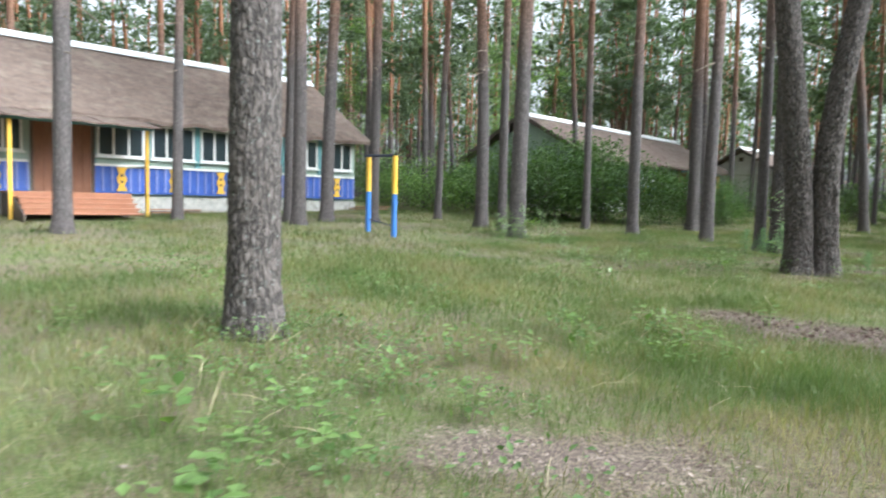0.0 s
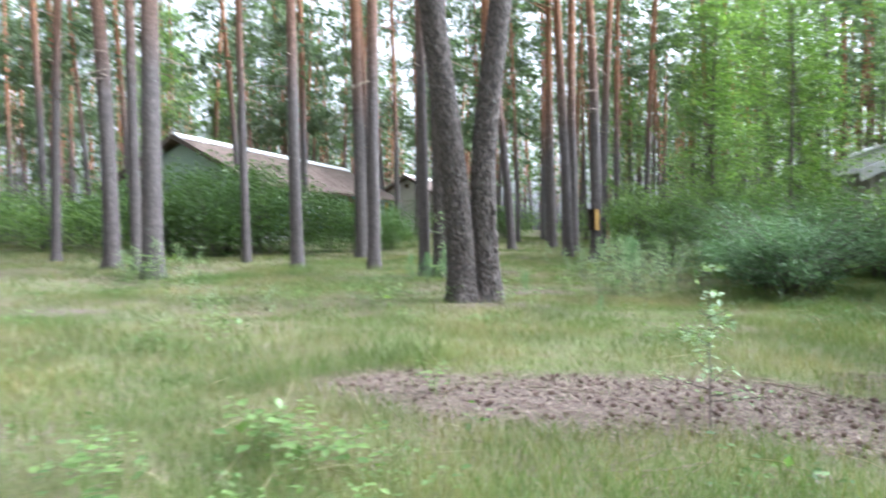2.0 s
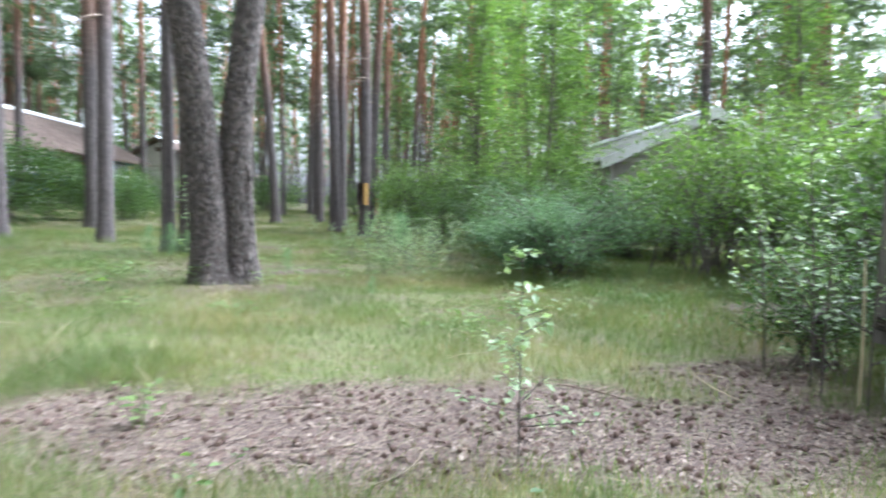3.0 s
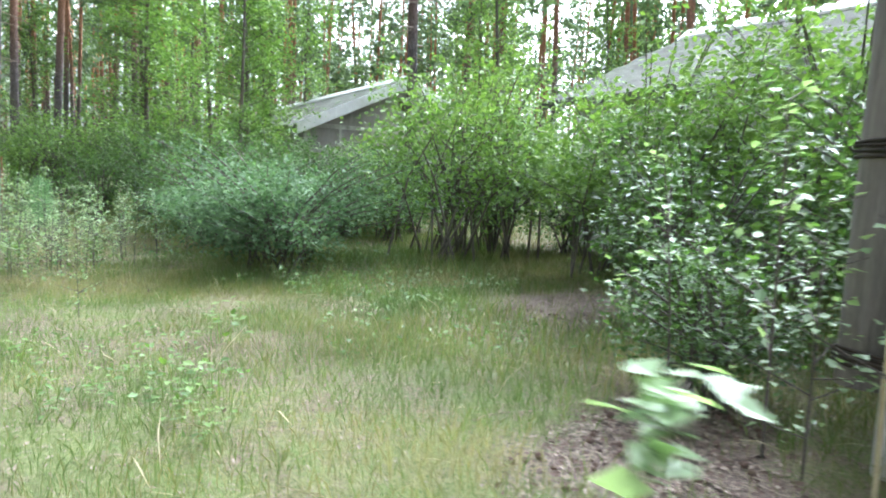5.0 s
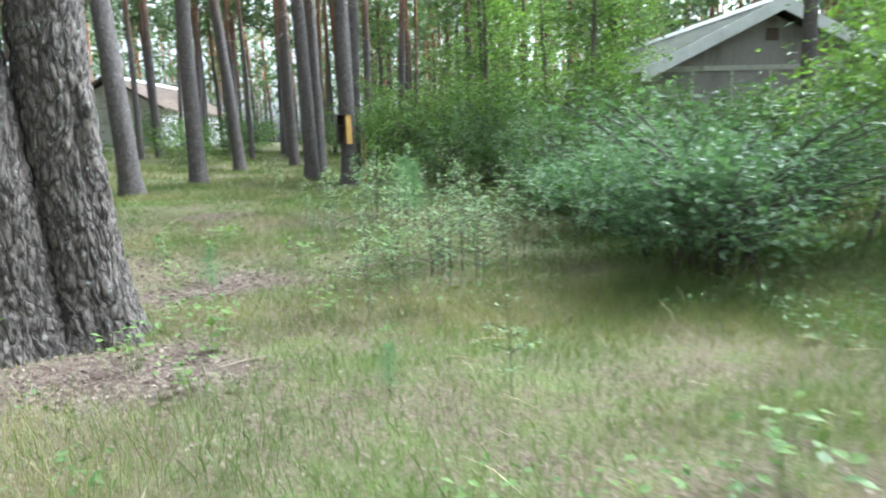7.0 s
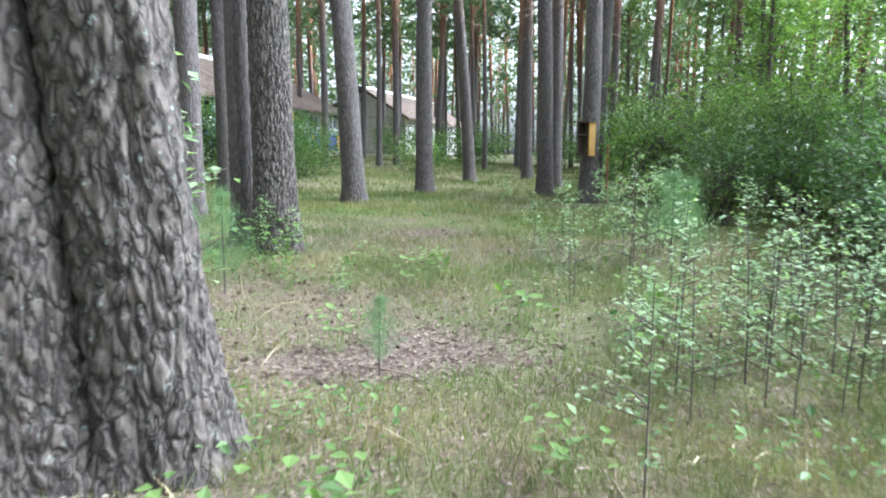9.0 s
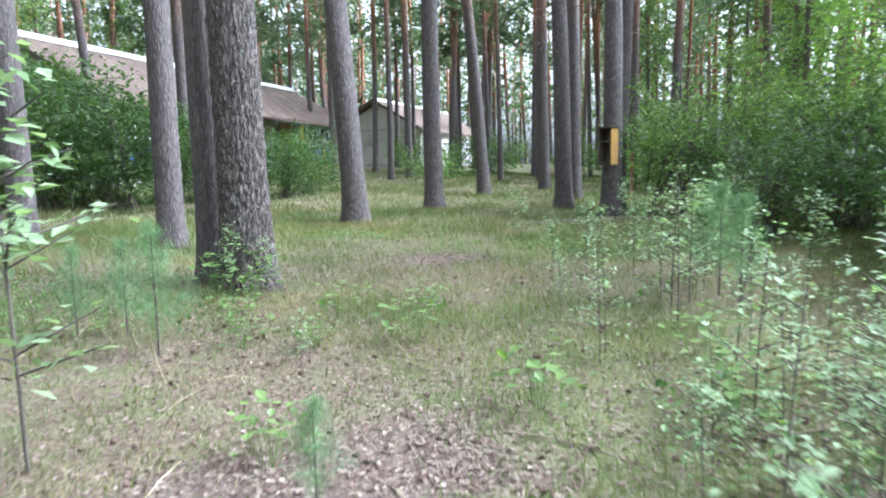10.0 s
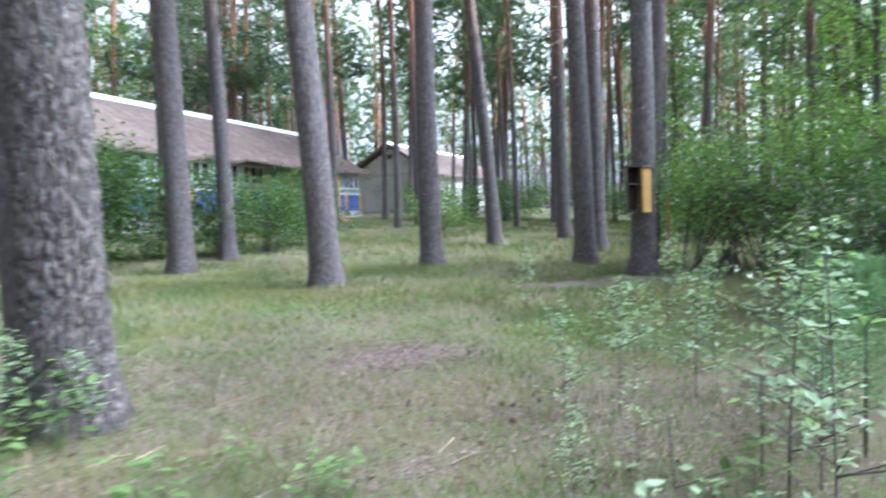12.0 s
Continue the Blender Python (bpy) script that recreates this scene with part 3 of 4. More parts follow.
def veranda_wall(e, x0, x1, fz, top, y=-0.02, skip=None):
    """Blue slatted parapet with yellow boards, a row of white windows above."""
    part("parapet_back", box(x0, x1, y - 0.05, y, fz, fz + RAIL_TOP), M_BLUE, e, "blue painted parapet boards")
    part("hand_rail", box(x0, x1, y - 0.13, y, fz + RAIL_TOP, fz + RAIL_TOP + 0.08), M_WHITE, e)
    part("foot_rail", box(x0, x1, y - 0.12, y, fz, fz + 0.06), M_BLUE, e)
    n = int((x1 - x0) / 0.3)
    slat = None
    for k in range(n + 1):
        x = x0 + (x1 - x0) * k / n
        if k % 6 == 3:
            part("yellow_board", fancy_board(x, y - 0.085, fz + 0.08, fz + RAIL_TOP - 0.02), M_YELLOW, e, "yellow cut-out board")
            for z in (0.36, 0.58):
                part("cut_out", box(x - 0.045, x + 0.045, y - 0.112, y - 0.107, fz + z, fz + z + 0.09), M_DARKWOOD, e, "dark cut-out in a yellow board")
            continue
        if slat is None:
            slat = part("slat", box(-0.035, 0.035, y - 0.09, y - 0.052, fz + 0.06, fz + RAIL_TOP), M_SLAT, e)
            slat.matrix_basis = pose(x, 0, 0)
        else:
            put("slat", slat.data, M_SLAT, e, pose(x, 0, 0))
    bays = max(1, int((x1 - x0) / 1.75))
    for k in range(bays):
        a = x0 + (x1 - x0) * k / bays
        c = x0 + (x1 - x0) * (k + 1) / bays
        window(e, a + 0.16, c - 0.16, fz + RAIL_TOP + 0.4, top - 0.17, y, 3)
        part("wall_post", box(a - 0.09, a + 0.09, y - 0.06, y, fz + RAIL_TOP + 0.085, top), M_TEAL, e)


def porch(e, x0, x1, fz, roof_z, reach=1.9, left=2.4):
    """A timber porch: plank deck and steps, brown double door, yellow posts, a lean-to roof of overlapping boards."""
    n = int((x1 - x0) / 0.3)
    for k in range(n):
        a = x0 + (x1 - x0) * k / n
        part("deck_plank", box(a + 0.005, a + (x1 - x0) / n - 0.005, -reach, -0.14, fz - 0.05, fz + 0.006 * (k % 3)), M_ORANGE, e)
    part("deck_edge", box(x0, x1, -reach - 0.035, -reach - 0.004, fz - 0.17, fz - 0.004), M_ORANGE, e, bevel=0.006)
    part("porch_base", box(x0 + 0.05, x1 - 0.05, -reach + 0.05, -0.16, -0.4, fz - 0.055), M_DARKWOOD, e)
    n = 4
    for k in range(n):  # treads run down from the deck
        z = fz - (fz + 0.1) * (k + 1) / (n + 0.6)
        y1 = -reach - 0.04 - 0.24 * k
        part("step", box(x0 + 0.04, x1 - 0.02, y1 - 0.27, y1, z - 0.05, z), M_ORANGE, e, "worn reddish plank step", bevel=0.008)
        part("riser", box(x0 + 0.1, x1 - 0.08, y1 - 0.03, y1 - 0.005, z + 0.003, z + (fz + 0.1) / (n + 0.6) - 0.053), M_ORANGE, e)
    part("step_side", prism(((-reach - 1.2, -0.3), (-reach - 0.04, -0.3), (-reach - 0.04, fz - 0.2), (-reach - 1.2, -0.06)), 0, 0.04), M_DARKWOOD, e).matrix_basis = pose(x0 + 0.04, 0, 0, 0, 0, 90)
    d0, d1 = x0 + 0.95, x1 - 0.65
    for k in range(6):
        w = (d1 - d0) / 6
        part("door_plank", box(d0 + w * k + 0.004, d0 + w * (k + 1) - 0.004, -0.16, -0.08, fz, fz + 2.3), M_DOOR, e, "brown wooden door plank")
    for x in (d0 - 0.05, d1 + 0.05, (d0 + d1) / 2):
        part("door_frame", box(x - 0.04, x + 0.04, -0.19, -0.162, fz, fz + 2.34), M_DARKWOOD, e)
    part("door_handle", box(d0 + (d1 - d0) / 2 + 0.09, d0 + (d1 - d0) / 2 + 0.12, -0.2, -0.162, fz + 0.95, fz + 1.12), M_DARKMETAL, e)
    for x in (x0 - 0.06, x1 + 0.5):
        part("porch_post", box(x - 0.05, x + 0.05, -reach - 0.05, -reach + 0.05, -0.4, roof_z - 0.055), M_YELLOW, e, "yellow painted post")
        part("side_rail", box(x - 0.03, x + 0.03, -reach + 0.055, -0.14, fz + RAIL_TOP - 0.05, fz + RAIL_TOP), M_WHITE, e)
    part("porch_beam", box(x0 - left, x1 + 0.7, -reach - 0.04, -reach + 0.04, roof_z - 0.05, roof_z + 0.03), M_TEAL, e)
    n = int((x1 - x0 + left + 0.8) / 0.42)
    for k in range(n):
        a = x0 - left + (x1 - x0 + left + 0.8) * k / n
        c = a + (x1 - x0 + left + 0.8) / n + 0.04
        lift = 0.018 * (k % 2) + 0.04
        drop = 0.05 * math.sin(k * 2.1)
        bm = slab(bmesh.new(), [(a, -reach - 0.34 + drop, roof_z + lift), (c, -reach - 0.34 + drop, roof_z + lift), (c, 0.02, roof_z + 0.45 + lift), (a, 0.02, roof_z + 0.45 + lift)], 0.05)
        bmesh.ops.recalc_face_normals(bm, faces=bm.faces)
        part("roof_board", bm, M_ROOF, e, "weathered brown lean-to roof board")


def front_1(e):
    fz = 0.6
    veranda_wall(e, 0.3, 11.1, fz, 3.15)
    veranda_wall(e, 13.02, 23.9, fz, 3.15)
    porch(e, 10.3, 13.6, fz, 2.72)


def front_2(e):
    fz = 0.52
    veranda_wall(e, 0.3, 10.0, fz, 2.7)
    veranda_wall(e, 13.5, 20.0, fz, 2.7)
    porch(e, 10.3, 13.2, fz, 2.4)


ANG1 = 54.0
u1 = Vector((math.cos(radians(ANG1)), math.sin(radians(ANG1))))
c1 = Vector((-10.0, 24.9)) - u1 * 24
house("long_house", c1, ANG1, 24, 9, 3.4, 6.2, 0.5, M_GREENWALL, M_ROOF, "long wooden camp house with brown roof and blue veranda", 0.6, veranda=front_1)
ANG2 = 56.0
house("camp_house", (0.85, 33.2), ANG2, 20.2, 8.6, 2.95, 5.3, 0.5, M_GREENWALL, M_ROOF, "camp house with a brown roof behind a tall hedge", 1.05, veranda=front_2)
house("far_house", (20.0, 61.0), 52.0, 17, 8.0, 3.2, 5.6, 0.3, M_GREYWALL, M_ROOF, "grey walled house with brown roof among pines", 1.3, vent=True)
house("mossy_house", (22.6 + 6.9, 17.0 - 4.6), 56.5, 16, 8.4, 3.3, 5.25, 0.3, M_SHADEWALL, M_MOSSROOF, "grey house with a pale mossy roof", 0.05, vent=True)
house("overgrown_house", (11.6 + 7.8, -2.7 - 4.5), 60.0, 9.0, 9.0, 3.2, 5.2, 0.3, M_GREYWALL, M_MOSSROOF, "grey house with mossy roof hidden by bushes", 0.0)

# ---- pull-up bar ----
def pullup_bar(a, c, h):
    e = new("pullup_bar")
    e.matrix_basis = pose(a[0], a[1], 0)
    d = Vector((c[0] - a[0], c[1] - a[1], 0))
    for p in (Vector((0, 0, 0)), d):
        z = gz(a[0] + p.x, a[1] + p.y)
        for name, z0, z1, mat in (("post_foot", z - 0.3, z + h * 0.53, M_POLE_BLUE), ("post_top", z + h * 0.53 + 0.002, z + h, M_YELLOW)):
            part_mesh = mesh_np(name, *tube([(p.x, p.y, z0), (p.x, p.y, z1)], [0.075, 0.075], 14), True)
            put(name, part_mesh, mat, e)
    za, zc = gz(*a), gz(*c)
    put("top_bar", mesh_np("top_bar", *tube([(-0.1, 0, za + h), (d.x, d.y, zc + h)], [0.04, 0.04], 10), True), M_DARKMETAL, e)
    put("low_bar", mesh_np("low_bar", *tube([(0, 0, za + 0.38), (d.x, d.y, zc + 0.3)], [0.018, 0.018], 8), True), M_DARKMETAL, e)
    tagged(e, "yellow and blue pull-up bar standing in grass", "pull-up bar")


pullup_bar((-6.54, 14.95), (-5.45, 13.7), 2.25)


# ---- nest box on a pine ----
def nest_box(x, y, z, turn):
    e = new("nest_box")
    e.matrix_basis = pose(x, y, z, 0, 0, turn)
    part("back_board", box(-0.16, 0.16, 0, 0.03, 0, 0.75), M_DARKWOOD, e)
    part("side_board", box(0.13, 0.16, -0.26, -0.002, 0, 0.75), M_OCHRE, e, "ochre painted side")
    part("side_board", box(-0.16, -0.13, -0.26, -0.002, 0, 0.75), M_DARKWOOD, e)
    part("floor_board", box(-0.128, 0.128, -0.26, -0.002, 0.02, 0.05), M_DARKWOOD, e)
    part("roof_board", box(-0.2, 0.2, -0.32, 0.03, 0.752, 0.78), M_DARKWOOD, e)
    part("shelf", box(-0.128, 0.128, -0.24, -0.002, 0.46, 0.49), M_DARKWOOD, e)
    tagged(e, "open wooden box with a yellow side on a pine trunk", "nest box")


nest_box(12.27, 19.46, gz(12.5, 19.8) + 1.1, -62)
stake = put("stake", mesh_np("stake", *tube([(0, 0, -0.1), (0.01, 0, 0.7), (0.0, 0.01, 1.35)], [0.03, 0.028, 0.025], 8), True), M_ORANGE)
stake.matrix_basis = pose(12.95, 19.75, gz(12.95, 19.75), 0, 1, 0)
tagged(stake, "thin rusty stake beside a pine", "stake")


# ---- utility pole ----
def utility_pole(x, y):
    """A wooden pole strapped with wire to a square concrete stub."""
    e = new("utility_pole")
    e.matrix_basis = pose(x, y, gz(x, y), 0, 1.2, -40)
    put("pole", mesh_np("pole", *tube([(0, 0.13, 0.35), (0, 0.13, 3), (0, 0.13, 8)], [0.125, 0.12, 0.1], 20), True), M_POLEWOOD, e, pose(0, 0, 0), "grey wooden pole")
    part("concrete_stub", box(-0.13, 0.13, -0.25, 0.0, -0.4, 1.62), M_CONCRETE, e, "whitish concrete stub", 0.025)
    part("stub_cap", box(-0.15, 0.16, -0.27, 0.0, 1.623, 1.65), M_DARKWOOD, e, "weathered board on the stub")
    for z in (0.46, 1.4):
        for k in range(4):
            loop = ((-0.142, -0.262), (0.142, -0.262), (0.142, -0.01), (0.13, 0.14), (0.07, 0.25), (0, 0.27), (-0.07, 0.25), (-0.13, 0.14), (-0.142, -0.01), (-0.142, -0.262))
            pts = [(px, py, z + 0.017 * k + 0.01 * math.sin(9 * px + k)) for px, py in loop]
            put("wire_band", mesh_np("wire_band", *tube(pts, [0.01] * len(pts), 6), True), M_WIRE, e)
    tagged(e, "wooden utility pole wired to a concrete stub", "utility pole")


utility_pole(5.2, 0.95)
thin_stick = put("stick", mesh_np("stick", *tube([(0, 0, -0.1), (0.01, 0.005, 0.45), (-0.02, 0.01, 0.92)], [0.012, 0.01, 0.008], 7), True), M_STRAW)
thin_stick.matrix_basis = pose(4.78, 1.05, gz(4.78, 1.05), 0, 1, 0)
tagged(thin_stick, "pale thin stick standing by a concrete stub", "stick")

# ---- shrubs and young trees ----
def shrub_mesh(rx, ry, h, n, size, rng, clumps=60, stems=14, low=0.12, flat=0.45, foot=0.14, wide=None, shoots=0):
    """Leaf clumps on fanned stems with an uneven outline and gaps."""
    c = rng.normal(size=(clumps, 3))
    c /= np.linalg.norm(c, axis=1)[:, None]
    c *= (rng.uniform(0.35, 1.0, clumps) ** 0.6 * rng.uniform(0.75, 1.15, clumps))[:, None]
    top = h * rng.uniform(0.8, 1.08, clumps)
    C = np.stack([c[:, 0] * rx, c[:, 1] * ry, np.maximum(low * h, (low + (1 - low) * (0.5 + 0.5 * c[:, 2])) * top)], axis=1)
    per = n // clumps
    wide = wide or 0.15 + 0.1 * min(rx, h)
    pts = (C[:, None, :] + rng.normal(size=(clumps, per, 3)) * np.array((wide, wide, wide * 0.6))).reshape(-1, 3)
    sprays = []
    for k in range(shoots):  # arching shoots that stand out of the mass
        w, out, up = rng.uniform(0, 6.28), rng.uniform(0.8, 1.3), rng.uniform(0.45, 1.2)
        q = [np.array((math.cos(w) * rx * out * f, math.sin(w) * ry * out * f, h * up * (1.25 * f ** 0.7 - 0.3 * f * f))) for f in (0.35, 0.6, 0.8, 0.92, 1.0)]
        sprays.append(tube(q, [0.012, 0.009, 0.007, 0.005, 0.003], 4))
        f = rng.uniform(0.45, 1.0, 46)
        on = np.stack([np.interp(f, (0.35, 0.6, 0.8, 0.92, 1.0), [p[i] for p in q]) for i in range(3)], axis=1)
        pts = np.concatenate([pts, on + rng.normal(size=(46, 3)) * 0.05])
    pts = pts[pts[:, 2] > 0.03]
    lv = mesh_np("foliage", *leaves(pts, size, rng, flat))
    wood = sprays
    for k in range(stems):
        tip = C[rng.integers(clumps)] if k % 2 else C[np.argsort(C[:, 2])[-1 - (k % clumps)]]
        b = np.array((rng.normal() * foot * rx, rng.normal() * foot * ry, -0.05))
        m1 = b + (tip - b) * 0.4 + np.array((0, 0, 0.14 * h)) + rng.normal(size=3) * 0.05
        wood.append(tube([b, m1, tip], [0.022, 0.015, 0.006], 5))
        for q in range(2):
            t2 = C[rng.integers(clumps)]
            if np.linalg.norm(t2 - m1) < 0.7 * h:
                wood.append(tube([m1, (m1 + t2) / 2 + np.array((0, 0, 0.04)), t2], [0.012, 0.008, 0.004], 4))
    return lv, mesh_np("stem_clump", *join(wood), True)


def shrub(name, x, y, meshes, mat, label, turn=0, scale=1.0, group="shrubs", category="bush"):
    e = new(name)
    e.matrix_basis = pose(x, y, gz(x, y), 0, 0, turn)
    m = Matrix.Scale(scale, 4)
    tagged(put("foliage", meshes[0], mat, e, m), kind="stuff")
    tagged(put("stem_clump", meshes[1], M_STEM, e, m), kind="stuff")
    return tagged(e, label, category, group)


rng = np.random.default_rng(21)
HEDGE = [shrub_mesh(1.7, 1.5, 3.0, 5200, 0.13, rng, 90, 10, 0.03) for k in range(3)]
for k, (x, y, s) in enumerate(((-1.2, 23.9, 1.05), (0.6, 24.6, 1.12), (2.2, 24.9, 1.05), (3.6, 26.4, 0.8), (5.0, 26.9, 0.78), (6.3, 27.6, 0.7), (-2.6, 25.3, 1.15),
                               (-0.6, 27.6, 1.35), (1.2, 28.0, 1.25), (7.3, 29.4, 0.75))):
    shrub("hedge_bush", x, y, HEDGE[k % 3], M_LEAF_DARK, "tall dense dark green bush in front of a house", 77 * k, s, "hedge of bushes")
BACK = [shrub_mesh(1.8, 1.8, 2.4, 2600, 0.15, rng, 70, 8, 0.03) for k in range(3)]
for k, (x, y, s) in enumerate(((-6.5, 27, 1.0), (-5.0, 28.5, 1.1), (-8.3, 29.5, 1.0), (-4.0, 31.5, 1.2), (-9.8, 32.5, 1.1), (16.5, 50, 1.1), (12.8, 34, 0.75),
                               (17.5, 41, 1.0), (20, 44, 1.1), (22, 38, 1.0), (24, 33, 1.1), (19, 27, 1.0), (21, 29, 1.1), (-12, 35, 1.2), (-6, 36, 1.2))):
    shrub("undergrowth_bush", x, y, BACK[k % 3], M_LEAF_DARK if k % 2 else M_LEAF, "green undergrowth bush among the pines", 50 * k, s, "undergrowth")

BUSH_A = shrub_mesh(1.45, 1.4, 1.45, 9000, 0.075, rng, 80, 30, 0.08, 0.6, 0.14, 0.19, 46)
shrub("dense_bush", 8.7, 7.1, BUSH_A, M_LEAF_BLUE, "dense rounded bush with small bluish green leaves")
shrub("dense_bush", 10.3, 9.4, BUSH_A, M_LEAF_BLUE, "dense rounded bush with small bluish green leaves", 130, 0.95)
BUSH_B = shrub_mesh(1.8, 1.7, 2.9, 9500, 0.095, rng, 120, 40, 0.22, 0.5, 0.34, 0.3, 24)
shrub("stemmy_bush", 11.8, 5.7, BUSH_B, M_LEAF, "tall bright green bush with many bare stems", 0, 1.05)
# The next two carry their shade as the darker hedge leaf colour.
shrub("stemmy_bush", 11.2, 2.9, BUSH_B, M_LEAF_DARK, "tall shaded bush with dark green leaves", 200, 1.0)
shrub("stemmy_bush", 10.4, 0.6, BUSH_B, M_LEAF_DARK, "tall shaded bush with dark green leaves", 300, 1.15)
shrub("stemmy_bush", 8.6, -1.6, BUSH_B, M_LEAF, "tall bright green bush with many bare stems", 30, 1.1)
shrub("stemmy_bush", 14.6, 19.6, BUSH_B, M_LEAF_DARK, "arching green bush beside a pine", 120, 0.98)
shrub("stemmy_bush", 16.4, 17.6, BUSH_B, M_LEAF_DARK, "arching green bush beside a pine", 10, 1.0)
BUSH_C = shrub_mesh(1.0, 1.0, 1.9, 3400, 0.085, rng, 60, 16, 0.1, 0.6, 0.14, 0.2, 18)
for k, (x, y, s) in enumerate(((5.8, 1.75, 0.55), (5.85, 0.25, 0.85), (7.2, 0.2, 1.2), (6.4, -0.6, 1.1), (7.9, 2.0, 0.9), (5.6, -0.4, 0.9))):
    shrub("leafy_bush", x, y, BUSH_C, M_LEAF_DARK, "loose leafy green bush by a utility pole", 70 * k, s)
# Undergrowth shade is put into these through the darker leaf colour.
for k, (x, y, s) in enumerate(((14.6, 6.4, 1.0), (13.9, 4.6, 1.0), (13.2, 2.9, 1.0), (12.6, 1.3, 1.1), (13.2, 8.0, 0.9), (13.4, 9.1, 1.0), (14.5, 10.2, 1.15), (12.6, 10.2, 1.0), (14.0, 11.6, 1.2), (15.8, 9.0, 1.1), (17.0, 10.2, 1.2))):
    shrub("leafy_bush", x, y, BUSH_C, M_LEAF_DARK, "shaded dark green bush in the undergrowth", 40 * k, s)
for k, (x, y, s) in enumerate(((12.0, 12.0, 0.9), (13.4, 13.6, 1.1), (12.2, 15.2, 0.9), (14.5, 15.5, 1.2), (11.2, 11.0, 0.9))):
    shrub("leafy_bush", x, y, BUSH_C, M_LEAF_BLUE, "loose bluish green bush at the clearing's edge", 70 * k, s)


def sapling_mesh(h, n, size, rng, branches=9):
    """A thin upright stem with short side shoots and separate leaves."""
    bend = rng.normal(size=2) * 0.06 * h
    stem = [np.array((bend[0] * t * t, bend[1] * t * t, h * t)) for t in np.linspace(0, 1, 6)]
    wood = [tube(stem, list(np.linspace(0.0055, 0.002, 6)), 5)]
    pts = []
    for k in range(branches):
        t = rng.uniform(0.15, 1.0)
        b = np.array((bend[0] * t * t, bend[1] * t * t, h * t))
        w = rng.uniform(0, 6.28)
        l = h * rng.uniform(0.14, 0.36) * (1.3 - t)
        tip = b + np.array((math.cos(w) * l, math.sin(w) * l, l * rng.uniform(0.2, 0.7)))
        wood.append(tube([b, tip], [0.004, 0.002], 4))
        u = rng.uniform(0.2, 1.05, n // branches)[:, None]
        pts.append(b + (tip - b) * u + rng.normal(size=(n // branches, 3)) * 0.025)
    return mesh_np("leaves", *leaves(np.concatenate(pts), size, rng, 0.75, 0.65)), mesh_np("stem", *join(wood), True)


def sapling(x, y, meshes, mat, scale=1.0, label="thin leafy sapling growing in the grass", name="sapling", turn=None, group="saplings"):
    e = new(name)
    e.matrix_basis = pose(x, y, gz(x, y), 0, 0, rng.uniform(0, 360) if turn is None else turn)
    m = Matrix.Scale(scale, 4)
    put("leaves", meshes[0], mat, e, m)
    st = put("stem", meshes[1], mat if name == "weed" else M_STEM, e, m)
    tagged(st, kind="stuff")
    return tagged(e, label, "weed" if name == "weed" else "sapling", group)


SAPS = [sapling_mesh(1.0, 240, 0.058, rng, 18) for k in range(5)]
SAPS_THIN = [sapling_mesh(1.0, 110, 0.048, rng, 13) for k in range(4)]
sapling(2.42, 1.62, SAPS[0], M_LEAF_PALE, 0.95, "slender birch sapling on bare litter")
for k, (x, y, s) in enumerate(((5.17, 6.22, 0.62), (5.45, 7.97, 0.85), (6.24, 8.79, 0.86), (6.66, 8.76, 0.97), (6.1, 8.51, 0.66), (7.04, 8.76, 0.97), (6.17, 9.08, 0.54), (6.7, 10.65, 0.72),
                                (7.71, 11.24, 1.15), (8.16, 11.92, 1.22), (8.22, 12.15, 0.93), (7.27, 12.24, 0.43), (6.88, 10.88, 0.8), (6.88, 9.43, 0.78), (7.16, 12.0, 0.46), (8.44, 12.0, 0.5), (7.75, 12.48, 0.52),
                                (7.49, 12.6, 0.3), (6.5, 8.3, 0.7), (6.9, 8.3, 0.8), (6.4, 9.3, 0.6), (7.3, 9.6, 0.75), (7.5, 10.3, 0.8))):
    sapling(x, y, SAPS_THIN[k % 4], M_LEAF_PALE, s, "slender sapling with pale leaves in grass")
for k, (x, y, s) in enumerate(((4.72, 0.98, 1.35), (4.9, 0.62, 1.5), (5.05, 1.45, 1.6), (4.85, 1.3, 1.2), (5.15, 0.4, 1.3), (5.3, 1.9, 1.4))):
    sapling(x, y, SAPS_THIN[k % 4], M_LEAF, s, "leafy shoot growing against a utility pole")
for k in range(50):  # thicket of saplings beside the dense bush
    x, y = rng.normal(7.2, 0.75), rng.normal(8.9, 0.7)
    if away(np.array(x), np.array(y)) < 0.95:
        continue
    sapling(x, y, SAPS_THIN[k % 4], M_LEAF_PALE, rng.uniform(0.5, 1.0), "pale leafed sapling in a thicket", group="sapling thicket")
for k in range(9):
    sapling(rng.normal(9.1, 0.6), rng.normal(12.6, 0.8), SAPS[k % 5], M_LEAF_PALE, rng.uniform(0.6, 1.15), "pale leafed sapling in a thicket", group="sapling thicket")
sapling(3.75, 10.3, SAPS[3], M_LEAF, 1.75, "leafy shoot beside a thick pine")
